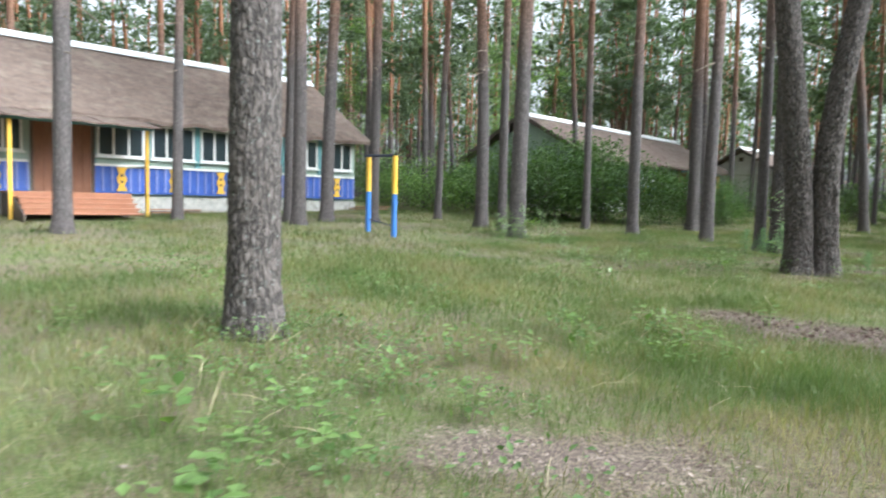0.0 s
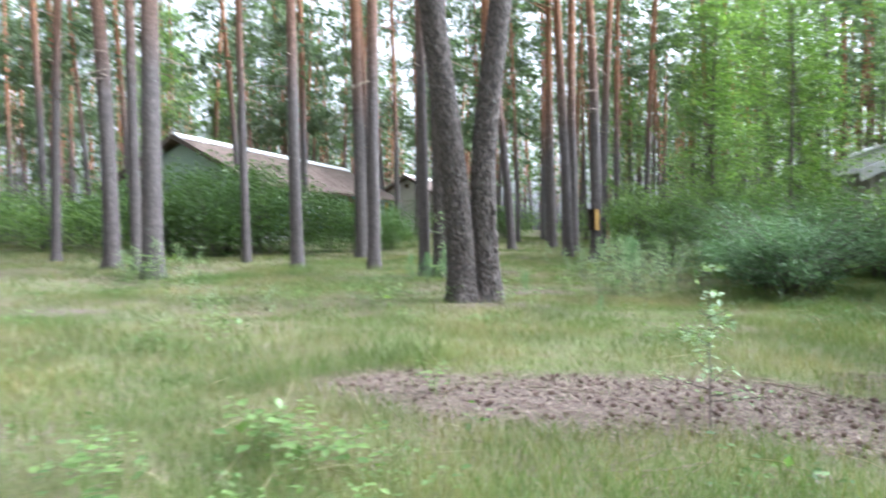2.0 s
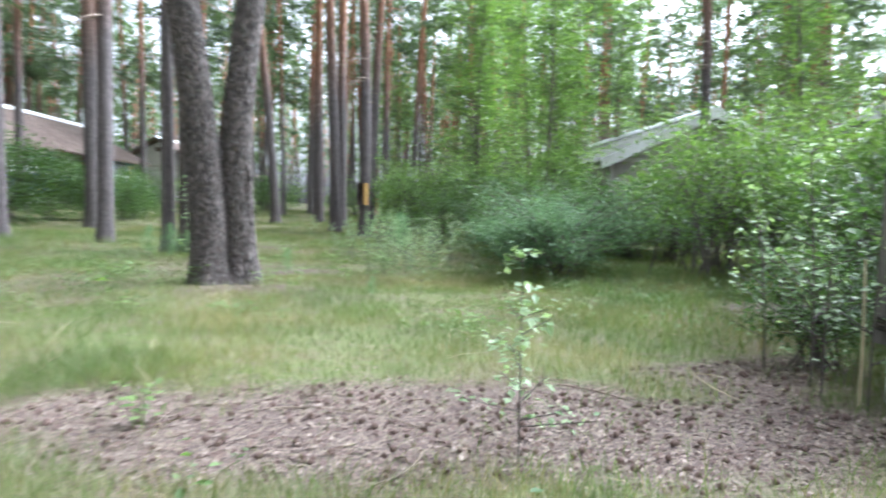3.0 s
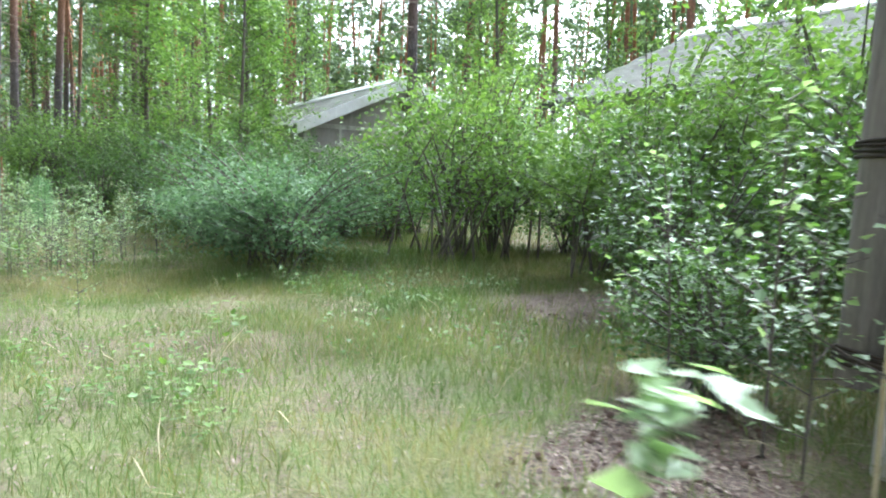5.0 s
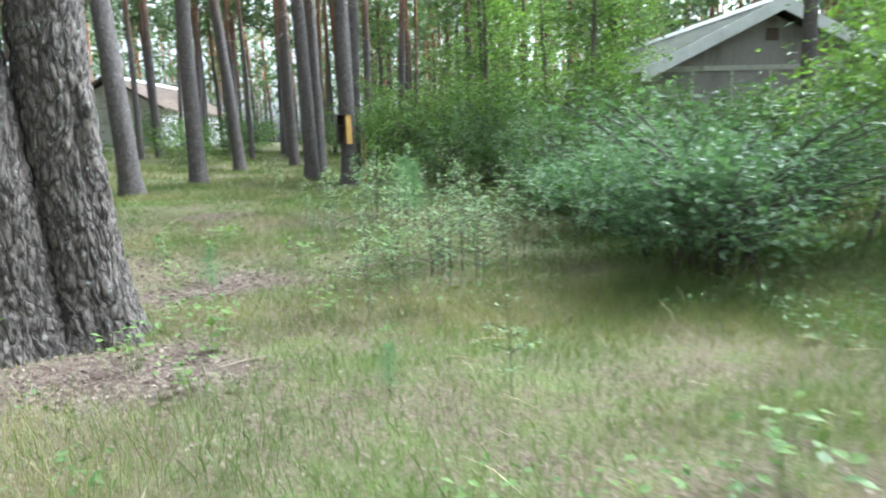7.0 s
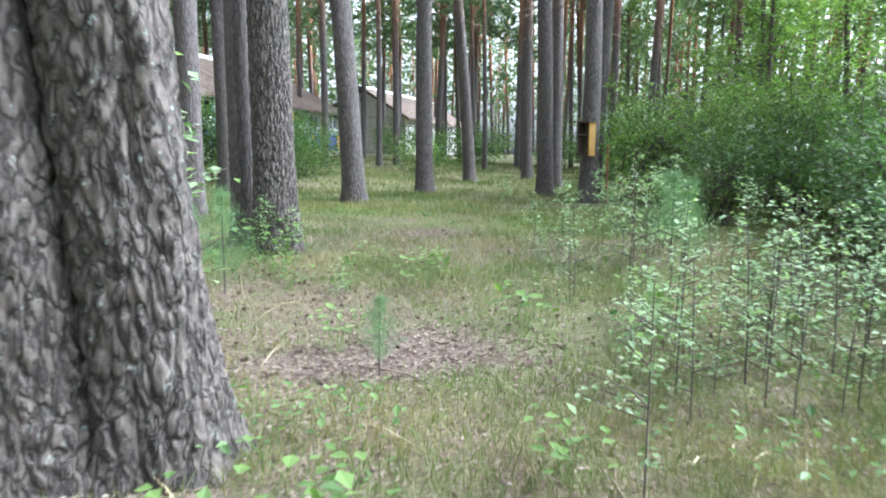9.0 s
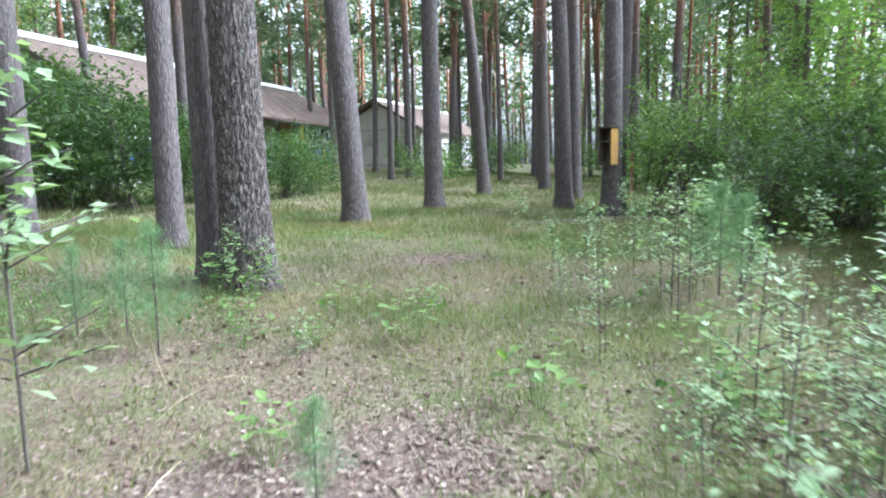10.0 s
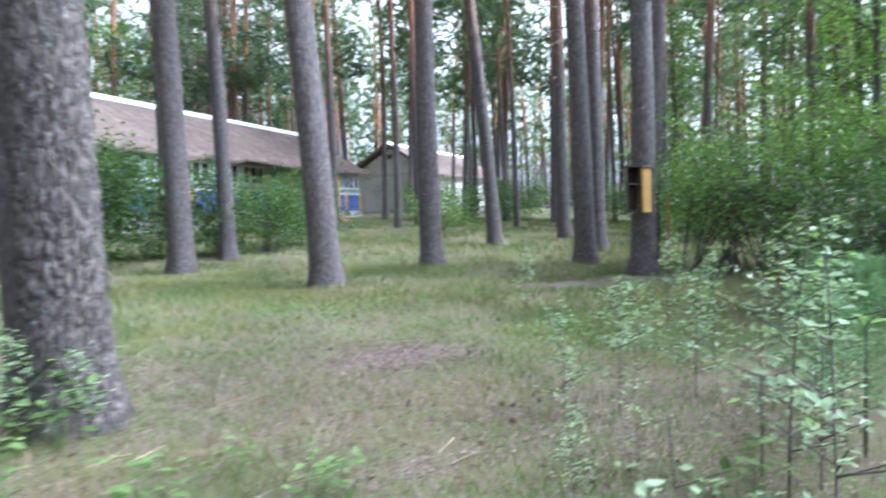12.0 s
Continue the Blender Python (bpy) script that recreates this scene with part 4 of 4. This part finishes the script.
for k, (x, y, s) in enumerate(((-0.9, 9.3, 0.6), (-1.4, 13.8, 0.9), (-1.9, 14.3, 1.0), (-2.3, 13.9, 0.9), (-2.6, 14.7, 0.8), (-1.0, 14.6, 0.8), (0.2, 8.0, 0.5), (-0.6, 7.4, 0.5), (4.6, 13.75, 0.7), (4.9, 13.8, 0.6),
                                (5.0, 11.4, 0.35), (7.7, 13.2, 0.7), (9.4, 14.0, 0.9), (9.8, 15.2, 1.0), (10.4, 14.4, 1.0), (8.9, 16.6, 0.8))):
    sapling(x, y, SAPS[k % 5], M_LEAF if k < 10 else M_LEAF_PALE, s)


def weed_mesh(rng, h=0.3, n=30, size=0.07):
    wood, pts = [], []
    for k in range(n):
        w, l, z = rng.uniform(0, 6.28), rng.uniform(0.03, 0.24), rng.uniform(0.08, h)
        p = np.array((math.cos(w) * l, math.sin(w) * l, z))
        if k % 3 == 0:
            wood.append(tube([(0.25 * p[0], 0.25 * p[1], 0), p * np.array((0.45, 0.45, 0.7)), p], [0.0018, 0.0014, 0.001], 4))
        pts.append(p)
    return mesh_np("leaves", *leaves(np.array(pts), size, rng, 0.85, 0.75)), mesh_np("stem", *join(wood))


WEEDS = [weed_mesh(rng) for k in range(4)]
for x, y, sc in ((-3.11, -1.29, 1.5), (-2.46, -1.75, 1.0), (-2.12, -0.25, 0.9), (-1.61, -0.58, 1.0), (-2.62, -1.34, 0.7), (-3.28, 0.96, 0.7), (-5.19, 0.64, 1.0), (6.05, 10.15, 1.2), (5.77, 11.48, 1.2),
                 (5.28, 4.91, 1.1), (4.4, 4.31, 0.8), (4.03, 3.98, 0.7), (3.89, 3.67, 0.6), (3.81, 7.89, 0.9), (3.95, 7.4, 0.7), (5.24, 8.13, 0.9), (4.5, 13.75, 1.6), (4.8, 13.7, 1.3), (-0.4, 5.8, 1.2), (4.3, 8.0, 1.1), (-2.6, 15.2, 2.2), (-1.8, 15.0, 2.4), (-2.2, 14.6, 2.0)):
    sapling(x, y, WEEDS[int(10 * sc) % 4], M_LEAF, sc, "low broad-leaved weed in the grass", "weed", group="weeds")
for k in range(44):
    x, y = (-3.2 + 4.2 * rng.uniform() , -2.8 + 3.6 * rng.uniform()) if k < 11 else (rng.normal(0.3, 1.6), rng.normal(8.5, 1.8)) if k < 30 else (rng.uniform(4.5, 9), rng.uniform(8.5, 16))
    if away(np.array(x), np.array(y)) < 0.7:
        continue
    sapling(x, y, WEEDS[k % 4], M_LEAF if k % 3 else M_LEAF_PALE, rng.uniform(0.7, 1.3), "low broad-leaved weed in the grass", "weed", group="weeds")


def young_pine_mesh(rng, h=0.8):
    """A seedling pine: a stem with whorls of soft long needles."""
    pts = []
    for k in range(7):
        z = h * (0.25 + 0.75 * k / 6)
        for j in range(4):
            w, l = rng.uniform(0, 6.28), 0.42 * h * (1.15 - z / h)
            u = rng.uniform(0, 1, 100)[:, None]
            pts.append(np.array((0, 0, z)) + u * np.array((math.cos(w) * l, math.sin(w) * l, l * 0.6)) + rng.normal(size=(100, 3)) * 0.02)
    c = np.concatenate(pts)
    return mesh_np("leaves", *leaves(c, 0.075, rng, 0.0, 0.035)), mesh_np("stem", *tube([(0, 0, 0), (0, 0, h)], [0.01, 0.004], 5))


YOUNG = [young_pine_mesh(rng) for k in range(2)]
for k, (x, y, s) in enumerate(((4.12, 11.9, 1.05), (4.86, 9.5, 0.52), (4.72, 6.65, 0.34), (8.55, 11.55, 1.15), (8.85, 12.15, 1.2), (3.5, 12.6, 0.8), (3.85, 12.5, 0.85), (9.4, 13.0, 1.1))):
    sapling(x, y, YOUNG[k % 2], M_SEEDLING, s, "soft young pine seedling in the grass", "pine_seedling", group="pine seedlings")


def leaf_tree_meshes(h, spread, n, size, rng):
    """A slender broad-leaved tree: wavy trunk, rising limbs, layered leaf sprays."""
    ph = rng.uniform(0, 6.28)
    trunk = [np.array((0.25 * math.sin(3 * t + ph) * t, 0.2 * math.cos(2.5 * t + ph) * t, h * t - 0.1)) for t in np.linspace(0, 1, 12)]
    tm = mesh_np("trunk", *tube(trunk, list(np.linspace(0.1, 0.02, 12)), 9), True)
    wood, pts = [], []
    limbs = 34
    for k in range(limbs):
        t = 0.14 + 0.86 * (k + rng.uniform()) / limbs
        b = np.array((0.25 * math.sin(3 * t + ph) * t, 0.2 * math.cos(2.5 * t + ph) * t, h * t - 0.1))
        w, l = rng.uniform(0, 6.28), spread * rng.uniform(0.5, 1.1) * (1.05 - 0.6 * t)
        tip = b + np.array((math.cos(w) * l, math.sin(w) * l, l * rng.uniform(0.15, 0.6)))
        wood.append(tube([b, (b + tip) / 2 + np.array((0, 0, 0.1)), tip], [0.025, 0.016, 0.005], 4))
        m = n // limbs
        u = rng.uniform(0.2, 1.1, m)[:, None]
        pts.append(b + (tip - b) * u + rng.normal(size=(m, 3)) * np.array((0.3, 0.3, 0.13)))
    return tm, mesh_np("crown", *leaves(np.concatenate(pts), size, rng, 0.6, 0.7)), mesh_np("branchwork", *join(wood), True)


LEAFY = [leaf_tree_meshes(h, sp, 5200, 0.13, rng) for h, sp in ((10, 2.0), (12, 2.3), (8.5, 1.8), (11, 2.4))]


def leaf_tree(x, y, k, scale=1.0):
    e = new("broadleaf_tree")
    e.matrix_basis = pose(x, y, gz(x, y), 0, rng.uniform(-3, 3), rng.uniform(0, 360))
    m = Matrix.Scale(scale, 4)
    put("trunk", LEAFY[k][0], M_STEM, e, m)
    tagged(put("crown", LEAFY[k][1], M_LEAF, e, m, "bright green leaf crown"), kind="stuff")
    tagged(put("branchwork", LEAFY[k][2], M_STEM, e, m), kind="stuff")
    tagged(e, "slender tree with bright green leaves", "tree", "broadleaf trees")


for k, (x, y, s) in enumerate(((17.5, 19.5, 1.0), (18.6, 21.0, 1.0), (17.0, 15.0, 0.95), (19.8, 16.5, 1.0), (21.5, 20.5, 1.1), (15.6, 14.0, 0.7), (18.6, 15.6, 0.85), (23.8, 24, 1.1), (25.5, 28, 1.1),
                               (14.6, 1.2, 0.75), (12.9, -2.6, 0.8), (21, 8.6, 0.9), (24, 10.4, 1.0), (-3.5, 44, 1.2), (-1, 50, 1.3), (-6, 47, 1.1), (-14, 40, 1.2), (28, 33, 1.2), (26, 38, 1.2), (32, 24, 1.2), (9.8, -3.4, 0.7),
                               (34, 14, 1.2), (33, 8, 1.2), (31, 0, 1.2), (28, -4, 1.2), (18.5, -3, 0.9))):
    leaf_tree(x, y, k % 4, s)

# ---- the forest beyond ----
rng = np.random.default_rng(33)
FAR_TRUNKS = [trunk_mesh("far_trunk", h, 0.17, 0.06, 9, 14, rng, b) for h, b in ((22, 0.3), (24, 0.2), (20, 0.45))]
FAR_CROWNS = [crown_mesh("far_crown", a, c, 2.9, rng, 24, 30, 0.6, 0.31) for a, c in ((10, 22), (12, 24), (8, 20))]
HOUSE_SPOTS = ((-17, 15, 16), (3, 42, 13), (23, 68, 12), (31, 21, 12), (19, 0, 9))
count = 0
while count < 290:
    az, d = radians(rng.uniform(-62, 118) if count < 258 else rng.uniform(-4, 24)), math.sqrt(rng.uniform(27 ** 2, 70 ** 2))
    x, y = 2 + d * math.sin(az), 3 + d * math.cos(az)
    if any(math.hypot(x - a, y - c) < 0.62 * r for a, c, r in HOUSE_SPOTS) or (y < 34 and 4 < x < 20 and y > 5):
        continue
    if 6.5 < math.degrees(math.atan2(x - 5, y - 8)) < 17 and y < 62 and rng.uniform() < 0.7:  # the lane towards the far house
        count += 1
        continue
    k = count % 3 if count < 258 else 2
    e = new("pine_tree")
    e.matrix_basis = pose(x, y, gz(x, y), rng.normal() * 1.0, rng.normal() * 1.2, rng.uniform(0, 360))
    sc = rng.uniform(0.75, 1.25)
    put("trunk", FAR_TRUNKS[k], M_BARK, e, Matrix.Diagonal((sc, sc, 1, 1)))
    tagged(put("crown", FAR_CROWNS[k][0], M_NEEDLE, e), kind="stuff")
    tagged(e, "tall pine with orange upper bark in the forest", "tree", "forest pines")
    count += 1


def far_wood(name, n, r0, r1, a0, a1):
    """Distant pines joined into one stand."""
    chunks_t, chunks_c = [], []
    for q in range(n):
        az, d = radians(rng.uniform(a0, a1)), math.sqrt(rng.uniform(r0 ** 2, r1 ** 2))
        x, y = 2 + d * math.sin(az), 3 + d * math.cos(az)
        z = gz(x, y)
        h = rng.uniform(18, 25)
        chunks_t.append(tube([(x, y, z), (x + rng.normal() * 0.3, y, z + h / 2), (x + rng.normal() * 0.4, y, z + h)], [0.2, 0.14, 0.05], 6))
        m = 150
        u = rng.uniform(0, 1, m)
        rad = 2.6 * (1 - 0.6 * u)
        w = rng.uniform(0, 6.28, m)
        rr = rad * np.sqrt(rng.uniform(0, 1, m))
        c = np.stack([x + rr * np.cos(w), y + rr * np.sin(w), z + h * (0.24 + 0.76 * u)], axis=1)
        chunks_c.append(leaves(c, 1.05, rng, 0.2, 0.38))
    e = new(name)
    tagged(put("trunks", mesh_np("trunks", *join(chunks_t), True), M_BARK, e), kind="stuff")
    tagged(put("crowns", mesh_np("crowns", *join(chunks_c)), M_NEEDLE, e), kind="stuff")
    tagged(e, "distant pine forest closing the view", "forest", kind="stuff")


far_wood("far_forest", 620, 66, 125, -66, 122)
far_wood("forest_behind", 150, 18, 70, 135, 285)

# ---- grass, litter, cones, twigs ----
rng = np.random.default_rng(5)
def blades(n, xr, yr, dmin, dmax, hmin, hmax, width, rng, bent=True):
    x, y = rng.uniform(*xr, n), rng.uniform(*yr, n)
    d = away(x, y)
    dry = np.clip((y - 6.5) / 3, 0, 1) * np.clip(1 - (d - 3) / 6, 0, 1)
    keep = (d >= dmin) & (d < dmax) & (rng.uniform(0, 1, n) < np.clip(0.5 + 0.55 * patchy(x, y, 0.8) + 0.4 * patchy(x + 9, y, 2.3), 0.36 - 0.12 * dry, 1) * (1 - 0.96 * litter_mask(x, y)) * (1 - 0.22 * dry))
    x, y, dry = x[keep], y[keep], dry[keep]
    n = len(x)
    z = ground_z(x, y) - 0.01
    h = rng.uniform(hmin, hmax, n) * (0.9 + 0.45 * patchy(x, y, 0.55) + 0.25 * patchy(x, y + 5, 2.1)) * (1 - 0.22 * dry) * (1 + 0.4 * ((x > 3) & (x < 10) & (y > 1.5) & (y < 7.5)))
    w = rng.uniform(0, 6.28, n)
    lean = rng.uniform(0.1, 0.75, n) * h
    lying = rng.uniform(0, 1, n) < 0.45
    lean = np.where(lying, h * 1.3, lean)
    wd = width * rng.uniform(0.6, 1.3, n)
    t = rng.uniform(0, 6.28, n)
    sx, sy = np.cos(t) * wd / 2, np.sin(t) * wd / 2
    lx, ly = np.cos(w) * lean, np.sin(w) * lean
    base = np.stack([x, y, z], axis=1)
    side = np.stack([sx, sy, np.zeros(n)], axis=1)
    mid = base + np.stack([lx * 0.3, ly * 0.3, h * np.where(lying, 0.3, 0.6)], axis=1)
    tip = base + np.stack([lx, ly, h * np.where(lying, 0.28, 0.95)], axis=1)
    if not bent:
        return np.stack([base - side, base + side, tip], axis=1).reshape(-1, 3), np.arange(3 * n).reshape(-1, 3)
    v = np.stack([base, mid * 0.75 + base * 0.25 + side, tip, mid * 0.75 + base * 0.25 - side], axis=1).reshape(-1, 3)
    i = np.arange(n)[:, None] * 4
    return v, np.concatenate([i + np.array((0, 1, 3)), i + np.array((1, 2, 3))])


def grass_bed():
    near = blades(1900000, (-6, 12), (-6, 17), 0.0, 3.2, 0.04, 0.19, 0.0042, rng)
    mid = blades(1900000, (-14, 17), (-6, 27), 3.2, 9.0, 0.06, 0.25, 0.0075, rng)
    far = blades(1000000, (-22, 26), (-6, 48), 9.0, 34.0, 0.06, 0.22, 0.016, rng, False)
    v, f = join([near, mid, far])
    ob = put("grass", mesh_np("grass", v, f), M_GRASS)
    tagged(ob, "soft green and straw coloured meadow grass", "grass", kind="stuff")


grass_bed()


def herb_bed():
    """Small broad leaves of low herbs in drifts among the grass."""
    n = 90000
    x, y = rng.uniform(-12, 12, n), rng.uniform(-3, 18, n)
    drift = patchy(x + 4, y, 0.7) + 0.6 * patchy(x, y + 3, 2.6)
    keep = (drift > 0.32) & (litter_mask(x, y) < 0.3) & (away(x, y) < 11) & (away(x, y) > 0.5)
    x, y = x[keep], y[keep]
    c = np.stack([x, y, ground_z(x, y) + rng.uniform(0.05, 0.24, len(x)) * (0.7 + 0.5 * patchy(x, y, 3.1))], axis=1)
    tagged(put("low_herbs", mesh_np("low_herbs", *leaves(c, 0.055, rng, 0.75, 0.6)), M_HERB), "low broad-leaved herbs among the grass", "plants", kind="stuff")


herb_bed()


def litter_bed():
    """Needles, bark chips and twigs lying on the bare patches and between the blades."""
    n = 190000
    x, y = rng.uniform(-6, 11, n), rng.uniform(-6, 17, n)
    d = away(x, y)
    m = litter_mask(x, y)
    keep = (rng.uniform(0, 1, n) < 0.3 + 0.7 * m + 0.4 * (y > 8)) & (d < 6)
    x, y = x[keep], y[keep]
    c = np.stack([x, y, ground_z(x, y) + 0.012], axis=1)
    a = leaves(c, 0.075, rng, 0.97, 0.12)
    tagged(put("needle_litter", mesh_np("needle_litter", *a), M_TWIG), "pale and brown dry needles and bark chips on soil", "litter", kind="stuff")
    x, y = rng.uniform(-0.5, 8, 110000), rng.uniform(-1, 16, 110000)
    keep = rng.uniform(0, 1, 110000) < litter_mask(x, y) + 0.45 * np.clip((y - 6.5) / 3, 0, 1)
    c = np.stack([x[keep], y[keep], ground_z(x[keep], y[keep]) + 0.008], axis=1)
    tagged(put("leaf_litter", mesh_np("leaf_litter", *leaves(c, 0.045, rng, 0.72, 0.5)), M_LITTER), "dark brown fallen leaves and bark flakes", "litter", kind="stuff")
    x, y = rng.uniform(-3, 9, 52000), rng.uniform(-3, 17, 52000)
    keep = rng.uniform(0, 1, 52000) < 0.1 + 0.9 * litter_mask(x, y) + 0.35 * np.clip((y - 6.5) / 3, 0, 1)
    c = np.stack([x[keep], y[keep], ground_z(x[keep], y[keep]) + 0.012], axis=1)
    tagged(put("bark_chip_litter", mesh_np("bark_chip_litter", *leaves(c, 0.032, rng, 0.8, 0.7)), M_CHIP), "pale bark chips scattered on the soil", "litter", kind="stuff")
    x, y = rng.uniform(-4, 9, 1500), rng.uniform(-3.5, 16, 1500)
    keep = (away(x, y) > 0.5) & (away(x, y) < 4.5)
    c = np.stack([x[keep], y[keep], ground_z(x[keep], y[keep]) + 0.06], axis=1)
    tagged(put("dry_stalk_litter", mesh_np("dry_stalk_litter", *leaves(c, 0.38, rng, 0.5, 0.014)), M_STRAW), "long pale dry grass stalks", "grass", kind="stuff")


litter_bed()


def cone_mesh():
    """A pine cone with rows of scales."""
    bm = bmesh.new()
    rows, segs = 7, 8
    rings = []
    for i in range(rows):
        t = i / (rows - 1)
        r = 0.019 * math.sin(math.pi * (0.12 + 0.8 * t)) ** 0.8
        rings.append([bm.verts.new((math.cos(a) * r * (1 + 0.28 * ((i + k) % 2)), math.sin(a) * r * (1 + 0.28 * ((i + k) % 2)), 0.05 * t)) for k, a in enumerate(np.linspace(0, 2 * math.pi, segs, endpoint=False))])
    for a, c in zip(rings[:-1], rings[1:]):
        for k in range(segs):
            j = (k + 1) % segs
            bm.faces.new((a[k], a[j], c[j], c[k]))
    bm.faces.new(rings[0][::-1])
    bm.faces.new(rings[-1])
    me = bpy.data.meshes.new("pine_cone")
    bm.to_mesh(me)
    bm.free()
    return me


CONE = cone_mesh()
made = 0
while made < 290:
    x, y = (rng.uniform(0, 5.5), rng.uniform(-0.5, 5)) if made < 235 else (rng.uniform(4, 8), rng.uniform(8.5, 14))
    if made < 235 and litter_mask(np.array(x), np.array(y)) < 0.5:
        continue
    ob = put("pine_cone", CONE, M_LITTER, None, pose(x, y, gz(x, y) + 0.018, 90, 0, rng.uniform(0, 360)) @ Matrix.Scale(rng.uniform(0.5, 0.85), 4))
    tagged(ob, "brown open pine cone on the ground", "pine cone", "pine cones")
    made += 1


def twig(x, y, length, turn, r=0.008):
    n = 7
    pts = [np.array((length * t, 0.08 * length * math.sin(4 * t), 0)) for t in np.linspace(0, 1, n)]
    c, sn = math.cos(radians(turn)), math.sin(radians(turn))
    wp = [(x + p[0] * c - p[1] * sn, y + p[0] * sn + p[1] * c) for p in pts]
    pts3 = [(q[0] - x, q[1] - y, gz(*q) - gz(x, y) + 0.02) for q in wp]
    chunks = [tube(pts3, list(np.linspace(r, r * 0.4, n)), 6)]
    b = np.array(pts3[3])
    chunks.append(tube([b, b + np.array((0.12 * length * c - 0.1 * length * sn, 0.12 * length * sn + 0.1 * length * c, 0.03))], [r * 0.6, r * 0.3], 5))
    ob = put("twig", mesh_np("twig", *join(chunks), True), M_TWIG, None, pose(x, y, gz(x, y)))
    tagged(ob, "dry fallen twig lying on the ground", "twig", "fallen twigs")


for k in range(34):
    if k < 20:
        x, y = 2.55 + rng.normal() * 1.5, 2.2 + rng.normal() * 0.9
    else:
        x, y = rng.uniform(4.2, 8), rng.uniform(7.5, 14)
    twig(x, y, rng.uniform(0.25, 0.7), rng.uniform(0, 360), rng.uniform(0.004, 0.009))


def plank_pile(x, y, turn, n=4):
    """Old boards left lying beside a house."""
    for k in range(n):
        bm = box(-0.9, 0.9, -0.07, 0.07, 0, 0.035)
        bmesh.ops.bevel(bm, geom=list(bm.edges), offset=0.006, segments=1, affect="EDGES")
        me = bpy.data.meshes.new("board")
        bm.to_mesh(me)
        bm.free()
        px, py = x + rng.normal() * 0.12, y + rng.normal() * 0.12
        ob = put("board", me, M_ORANGE if k % 2 else M_DARKWOOD, None, pose(px, py, gz(x, y) + 0.03 + 0.05 * k, 0, 0, turn + rng.normal() * 9))
        tagged(ob, "weathered board lying beside a house", "board", "loose boards")


plank_pile(-14.2, 17.2, 50)
plank_pile(-9.4, 25.2, 20)

twig(5.75, 9.9, 0.7, -48, 0.006)
twig(4.2, 7.6, 0.35, 10, 0.009)

for k in range(30):
    if k < 14:
        x, y = rng.uniform(-2.8, 0.6), rng.uniform(0.4, 2.2)
    else:
        x, y = rng.uniform(4.6, 8.5), rng.uniform(8, 13.5)
    if away(np.array(x), np.array(y)) < 0.8:
        continue
    sapling(x, y, WEEDS[k % 4], M_LEAF if k % 3 else M_LEAF_PALE, rng.uniform(0.6, 1.2), "low broad-leaved weed in the grass", "weed", group="weeds")
